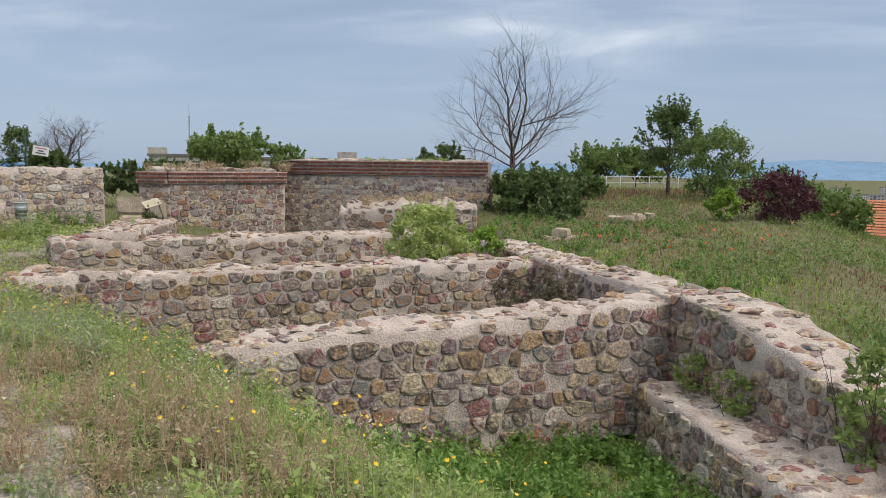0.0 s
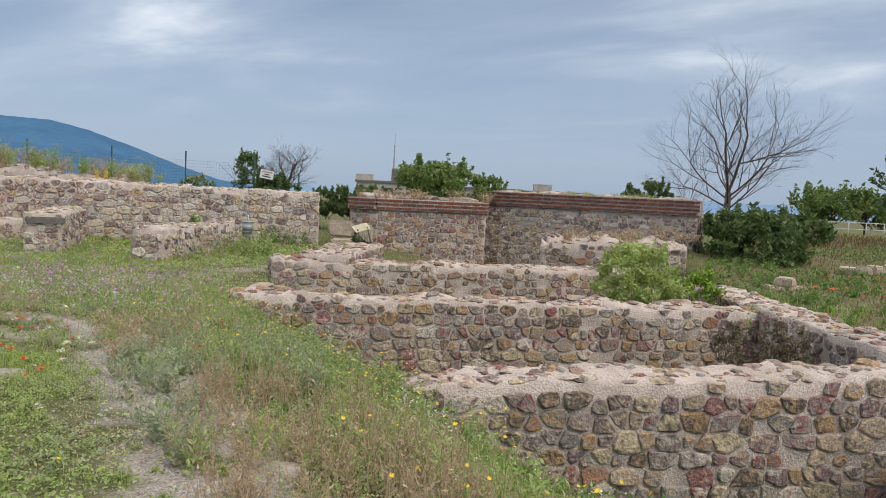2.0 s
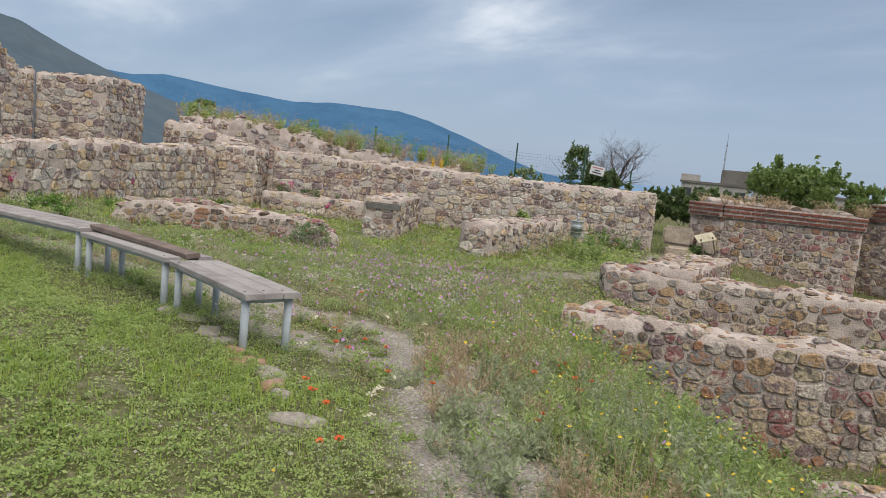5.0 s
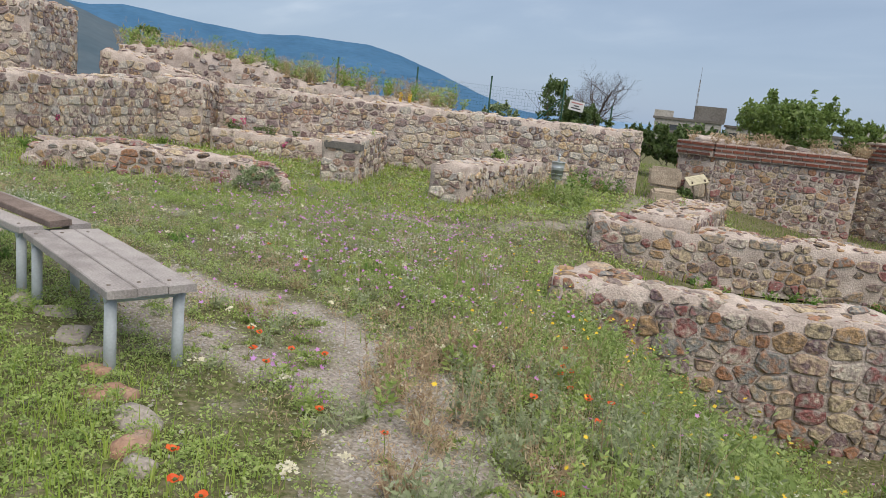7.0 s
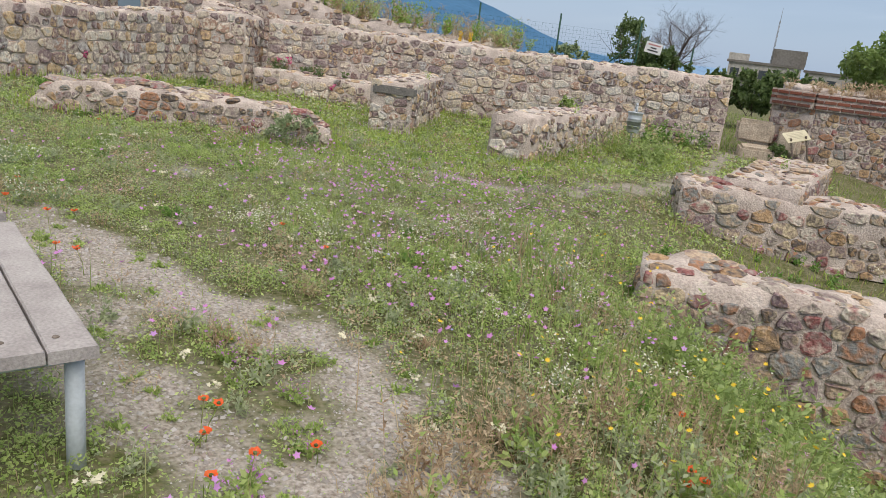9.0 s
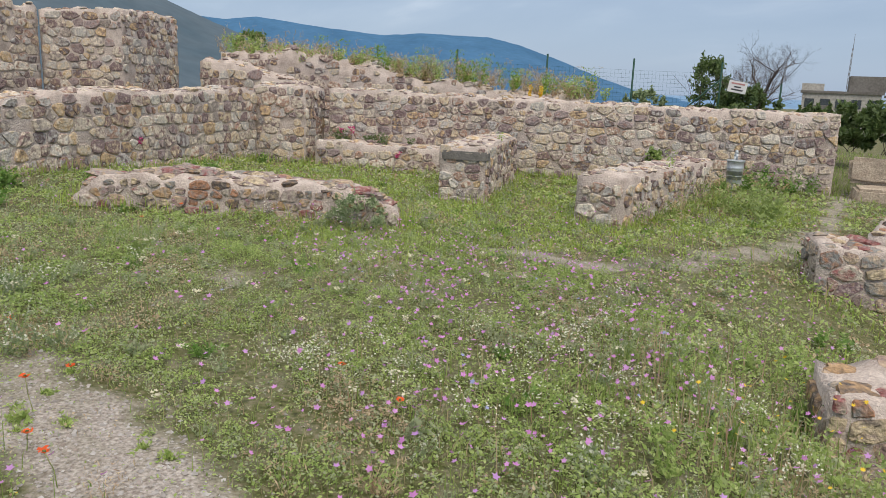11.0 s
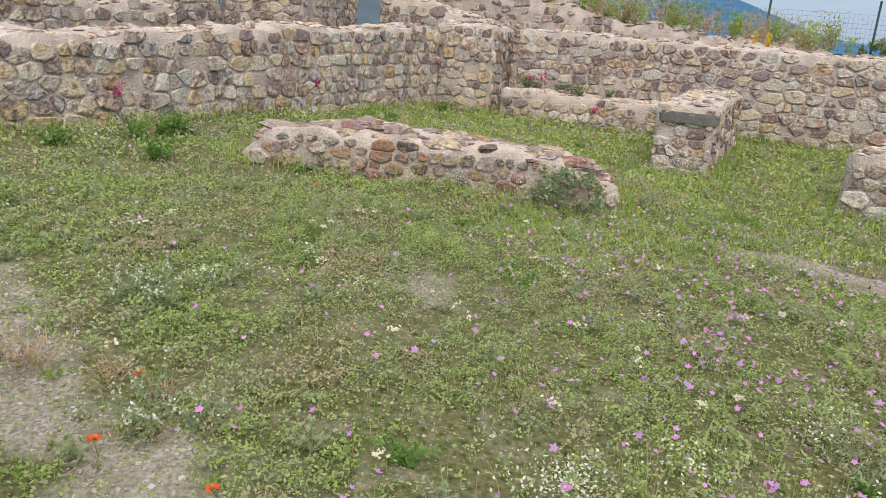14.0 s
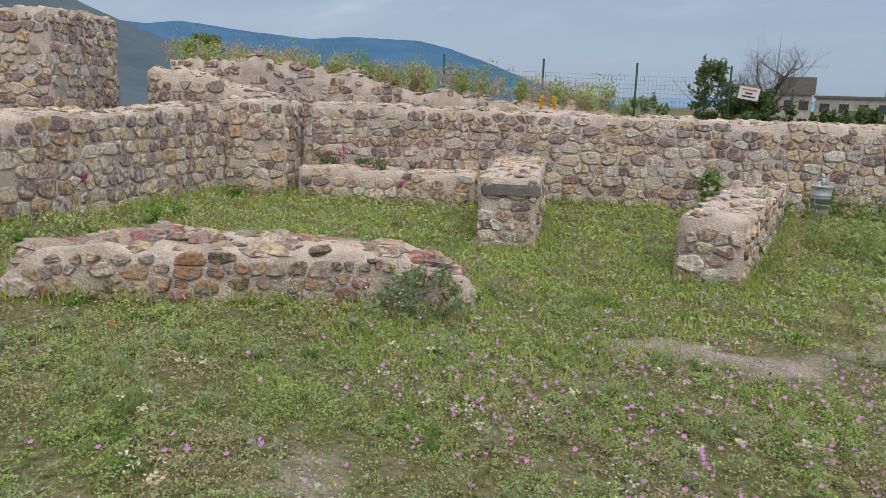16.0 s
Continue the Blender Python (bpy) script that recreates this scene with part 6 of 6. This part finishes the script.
x, y = scatter(np.random.RandomState(15), 620, (-12.5, -1.5, 1.8, 6.8), lambda x, y: (sample(GG, x, y) > 0.12) * 0.8)
plants("track_weeds", list(zip(x, y)), 9, 9, 0.075, 1.6, 0.013, WEED, "low weeds creeping over the track", 43, slim=0.5)
x, y = scatter(np.random.RandomState(16), 150, (-12.5, -1.5, 1.8, 6.8), lambda x, y: (sample(GG, x, y) > 0.12) * 0.7)
tufts("path_dry_tufts", list(zip(x, y)), 90, 0.11, 0.12, 0.014, GRASS_DRY, "withered tufts on the track", 44, slim=0.2)
flower_field("meadow_white_bushes", np.random.RandomState(17), 60, (-10, -5.5, 6.2, 9.5), lambda x, y: 0.8 * (edge_side(x, y) < 0), (0.10, 0.24), (0.006, 0.011), PETAL_WHITE, "bushy white flowers in the meadow", petals=2, cluster=90, spread=0.09)


# poppies near the path, each with stem and petals
def poppy(x, y, h, seed):
    rng = random.Random(seed)
    p = new("poppy")
    p.matrix_basis = pose(x, y, ground(x, y), 0, 0, rng.uniform(0, 360))
    tagged(p, "open red poppy on a thin green stem", "poppy", "poppies in the meadow")
    bm = bmesh.new()
    lean = Vector((rng.uniform(-0.05, 0.05), rng.uniform(-0.05, 0.05), h))
    tube_bm(bm, (0, 0, -0.03), lean * 0.5 + Vector((0.01, 0, 0)), 0.0025, 0.002, 5)
    tube_bm(bm, lean * 0.5 + Vector((0.01, 0, 0)), lean, 0.002, 0.002, 5)
    part("stem", bm, GRASS, p)
    bm = bmesh.new()
    bmesh.ops.create_icosphere(bm, subdivisions=1, radius=0.008, matrix=Matrix.Translation(lean + Vector((0, 0, 0.008))))
    part("seed_head", bm, LEAF_DARK, p)
    for i in range(4):
        bm = bmesh.new()
        a0 = i * math.pi / 2
        r = rng.uniform(0.019, 0.028) * (1 if i % 2 else 0.9)
        rows = []
        for k, (rad, up) in enumerate(((0.2, 0.0), (0.65, 0.35), (1.0, 0.55))):
            row = []
            for j in range(5):
                a = a0 + (j - 2) * 0.36 * (0.6 + 0.4 * k)
                row.append(bm.verts.new(lean + Vector((math.cos(a) * r * rad, math.sin(a) * r * rad, r * up + rng.uniform(-0.003, 0.003) * k))))
            rows.append(row)
        for r0, r1 in zip(rows, rows[1:]):
            for j in range(4):
                bm.faces.new((r0[j], r0[j + 1], r1[j + 1], r1[j])).smooth = True
        part("petal", bm, PETAL_RED, p)


for i, (px, py) in enumerate(((-5.4, 3.92), (-5.61, 3.95), (-5.41, 6.14), (-5.28, 6.0), (-5.44, 5.74), (-5.47, 4.79), (-5.88, 4.72), (-6.5, 4.98), (-4.78, 4.99), (-4.72, 5.03), (-6.85, 4.93), (-5.68, 6.41), (-5.72, 6.36), (-5.6, 6.33), (-5.83, 6.48),
                              (-6.21, 6.92), (-6.63, 5.31), (-6.88, 4.97), (-6.91, 5.0), (-6.49, 4.8), (-9.28, 5.03), (-8.9, 5.1), (-6.81, 7.93), (-4.85, 3.62), (-4.74, 3.65), (-9.43, 6.55), (-8.89, 6.67), (-9.69, 5.11), (-15.5, 7.45),
                              (-14.72, 6.77), (-9.92, 4.78), (-10.72, 5.12), (-10.33, 4.96), (-10.04, 5.36), (-5.43, 3.84), (-5.33, 6.2), (-5.5, 6.2))):
    poppy(px, py, 0.08 + 0.11 * ((i * 37) % 10) / 10, 300 + i)


# plants on the walls and the bank
def perched(name, spots, count, r, height, size, mat, label, seed, slim=0.35):
    """Tufts of leaves on given spots (x, y, z)."""
    g = np.random.RandomState(seed)
    k = np.repeat(np.arange(len(spots)), count)
    p = np.array(spots)[k]
    n = len(k)
    hh = g.rand(n)
    a = g.uniform(0, 2 * np.pi, n)
    sc = np.repeat(g.uniform(0.55, 1.35, len(spots)), count)
    rad = r * sc * np.sqrt(g.rand(n)) * (0.4 + 0.8 * hh)
    P = p + np.stack([rad * np.cos(a), rad * np.sin(a), hh * height * sc], 1)
    d = unit(np.stack([g.normal(size=n), g.normal(size=n), g.normal(size=n) + 1.0], 1))
    b = unit(np.cross(d, g.normal(size=(n, 3))))
    s = (size * g.uniform(0.6, 1.4, n))[:, None]
    return tagged(quads_mesh(name, P, d * s, b * s * slim, mat), label, "weeds", kind="stuff")


def along(a, b, n, za, zb, wide, seed):
    r = random.Random(seed)
    out = []
    for _ in range(n):
        t = r.random()
        out.append((a[0] + t * (b[0] - a[0]) + r.uniform(-wide, wide), a[1] + t * (b[1] - a[1]) + r.uniform(-wide, wide), za + t * (zb - za)))
    return out


BANK_A, BANK_B = (-28.0, 12.6), (-20.8, 19.8)
perched("bank_dry_weeds", along(BANK_A, BANK_B, 125, 2.35, 1.45, 0.6, 1), 90, 0.2, 0.5, 0.045, GRASS_DRY, "dry brown weeds on the rubble bank", 11, 0.2)
perched("bank_green_weeds", along(BANK_A, BANK_B, 80, 2.35, 1.45, 0.6, 2), 110, 0.22, 0.45, 0.04, WEED, "green weeds on the rubble bank", 12)
perched("bank_yellow_weeds", along((-26.0, 14.3), (-20.5, 19.6), 22, 2.2, 1.45, 0.35, 3), 110, 0.16, 0.6, 0.035, LEAF_BRIGHT, "yellow-green flowering weeds on the bank", 13)
perched("yellow_mullein", [(-21.1, 17.9, 1.4), (-20.9, 18.1, 1.4)], 160, 0.1, 0.65, 0.03, PETAL_YELLOW, "yellow flower spikes above the wall", 14)
perched("bank_stalks", along(BANK_A, BANK_B, 60, 2.3, 1.4, 0.5, 4), 14, 0.08, 0.75, 0.10, GRASS_DRY, "tall dry stalks on the bank", 15, 0.06)
perched("tower_head_weeds", along((-13.4, 22.6), (-10.6, 25.3), 26, 1.32, 1.32, 0.5, 5), 90, 0.25, 0.3, 0.05, GRASS_DRY, "dry weeds on the tower head", 16, 0.25)
perched("wall_head_weeds", along((-10.5, 26.5), (-3.6, 26.2), 14, 1.66, 1.66, 0.2, 6), 50, 0.15, 0.18, 0.04, WEED, "small weeds on the banded wall", 17)
perched("ledge_weeds", along((-22.3, 12.9), (-20.0, 15.0), 9, 0.28, 0.26, 0.15, 7), 110, 0.14, 0.25, 0.03, LEAF_DARK, "small weeds on the stone ledge", 18)
perched("crimson_snapdragon", [(-22.1, 13.0, 0.5), (-21.9, 13.2, 0.48), (-20.55, 8.1, 0.42), (-20.5, 13.6, 0.05), (-18.2, 5.05, 0.5)], 40, 0.09, 0.16, 0.024, PETAL_PINK, "crimson flowers at the wall's foot", 19, 0.6)
perched("apron_weeds", along((-7.0, 22.6), (-3.4, 24.3), 18, 0.3, 0.5, 0.6, 8), 90, 0.2, 0.3, 0.05, GRASS_DRY, "dry weeds on the rubble apron", 20, 0.3)
perched("wall_top_weeds", [(1.35, 11.0, -0.1), (1.0, 12.4, -0.12), (2.2, 9.6, -0.02), (-10.6, 16.4, 0.08), (0.3, 13.5, -0.15), (-1.0, 12.9, -0.25), (-17.6, 14.2, 0.58), (-14.4, 15.4, 0.42)], 90, 0.08, 0.26, 0.024, WEED, "weeds rooted in the wall top", 21)
perched("pink_flower_heads", [(-0.55, 12.05, -0.1), (-0.35, 12.2, -0.15), (-0.75, 12.2, -0.05)], 40, 0.16, 0.18, 0.016, PETAL_DULL, "dry pink flower heads on a shrub", 22, 0.6)
perched("pier_foot_weeds", along((-13.4, 13.7), (-14.9, 17.4), 16, -0.45, -0.5, 0.12, 31), 90, 0.13, 0.5, 0.028, LEAF_WEED, "tall weeds along the pier's foot", 23)
perched("dry_pier_stalks", along((-13.3, 13.6), (-14.6, 17.6), 26, -0.45, -0.5, 0.2, 34), 10, 0.06, 0.75, 0.09, GRASS_DRY, "dry stalks along the pier", 26, 0.06)
x, y = scatter(np.random.RandomState(5), 620, (-7.2, -2.4, 5.4, 10.2), lambda x, y: (edge_side(x, y) > 0.2) * (edge_side(x, y) < 1.9) * 0.8)
plants("bank_tall_weeds", list(zip(x, y)), 8, 13, 0.46, 0.4, 0.026, LEAF_WEED, "tall bright leafy weeds below the path", 33)
# withered and grey bushy weeds on the terrace bank
gb = np.random.RandomState(404)
x, y = scatter(gb, 900, (-6.5, -1.2, 2.6, 8.2), lambda x, y: (edge_side(x, y) < 0.5) * (edge_side(x, y) > -1.6) * (soft_noise(x, y, 0.9, 33) > 0.45) * (short_lawn(x, y) < 0.4) * 0.8)
plants("bank_withered_tufts", list(zip(x, y))[:220], 14, 13, 0.30, 0.6, 0.016, GRASS_DRY, "withered pinkish-brown weeds on the bank", 14, slim=0.3)
x, y = scatter(gb, 900, (-6.5, -1.2, 2.6, 8.2), lambda x, y: (edge_side(x, y) < 0.6) * (edge_side(x, y) > -1.6) * (soft_noise(x, y, 0.9, 33) < 0.55) * (short_lawn(x, y) < 0.4) * 0.8)
plants("bank_grey_tufts", list(zip(x, y))[:130], 11, 13, 0.30, 0.6, 0.019, WEED_GREY, "bushy grey-green weeds on the bank", 15)


# single plants that stand out in the meadow
plants("white_spike_plants", [(-12.03, 5.27), (-12.15, 5.5), (-11.95, 5.05), (-10.53, 5.36), (-10.6, 5.15), (-8.49, 6.54), (-7.96, 7.12), (-8.18, 8.35), (-6.05, 6.57), (-6.2, 6.8), (-6.73, 6.79), (-9.27, 8.74), (-8.29, 8.4), (-8.5, 8.5), (-8.89, 8.1), (-9.0, 8.9), (-11.86, 5.23), (-7.6, 7.3)],
       16, 12, 0.24, 0.75, 0.015, LEAF_GREY, "bushy grey-green plants in the meadow", 61, bloom=("white_spikes", PETAL_WHITE, "dense white flower spikes in the meadow"))
plants("straw_clumps", [(-11.33, 4.53), (-11.04, 5.01), (-11.2, 4.7), (-10.85, 5.2), (-7.6, 5.5), (-7.75, 5.4), (-8.3, 6.2), (-7.4, 6.4), (-5.3, 5.5), (-5.0, 5.3), (-4.3, 4.8), (-6.3, 6.0)],
       26, 9, 0.22, 1.0, 0.018, GRASS_DRY, "withered straw-brown clumps beside the track", 62, slim=0.2)
plants("feathery_clumps", [(-13.22, 6.38), (-13.3, 6.5), (-13.85, 6.57), (-13.89, 11.22), (-14.0, 11.1), (-9.1, 8.6), (-12.2, 13.2)], 30, 16, 0.30, 0.6, 0.016, LEAF_WEED, "soft feathery light green clumps", 63, slim=0.2)
plants("wall_foot_clumps", [(-17.5, 5.5), (-17.3, 5.2), (-17.7, 5.7), (-19.4, 8.7), (-19.8, 9.2), (-21.9, 11.0), (-16.8, 4.4), (-18.3, 6.9), (-16.2, 5.4)], 18, 14, 0.4, 0.7, 0.034, LEAF_LUSH, "broad green weeds along the wall's foot", 64, slim=0.5)
plants("bin_weeds", [(-14.3, 16.9), (-14.0, 16.6), (-13.7, 16.4), (-13.9, 17.1), (-13.4, 16.7), (-14.5, 17.3), (-13.1, 16.3), (-13.6, 17.4)], 12, 13, 0.75, 0.4, 0.05, LEAF_WEED, "rank weeds beside the litter bin", 66, slim=0.4)
plants("wall_end_weeds", [(-15.6, 19.5), (-15.3, 19.8), (-15.0, 20.1), (-16.0, 19.1), (-16.4, 18.6), (-14.7, 20.4)], 12, 13, 0.6, 0.45, 0.05, LEAF_LUSH, "tall weeds at the far wall's foot", 67, slim=0.4)
plants("track_island_weeds", [(-7.55, 5.35), (-7.3, 5.3), (-7.8, 5.45), (-7.1, 5.45), (-7.45, 5.5), (-6.7, 5.3), (-6.5, 4.95), (-6.1, 4.85)], 16, 12, 0.16, 1.3, 0.018, WEED, "low green weeds between the worn tracks", 65, slim=0.5, bloom=("island_flowers", PETAL_PURPLE, "mauve flowers between the worn tracks"))


# ------------------------------------------------------------------ stones of the walls
lay_stones()
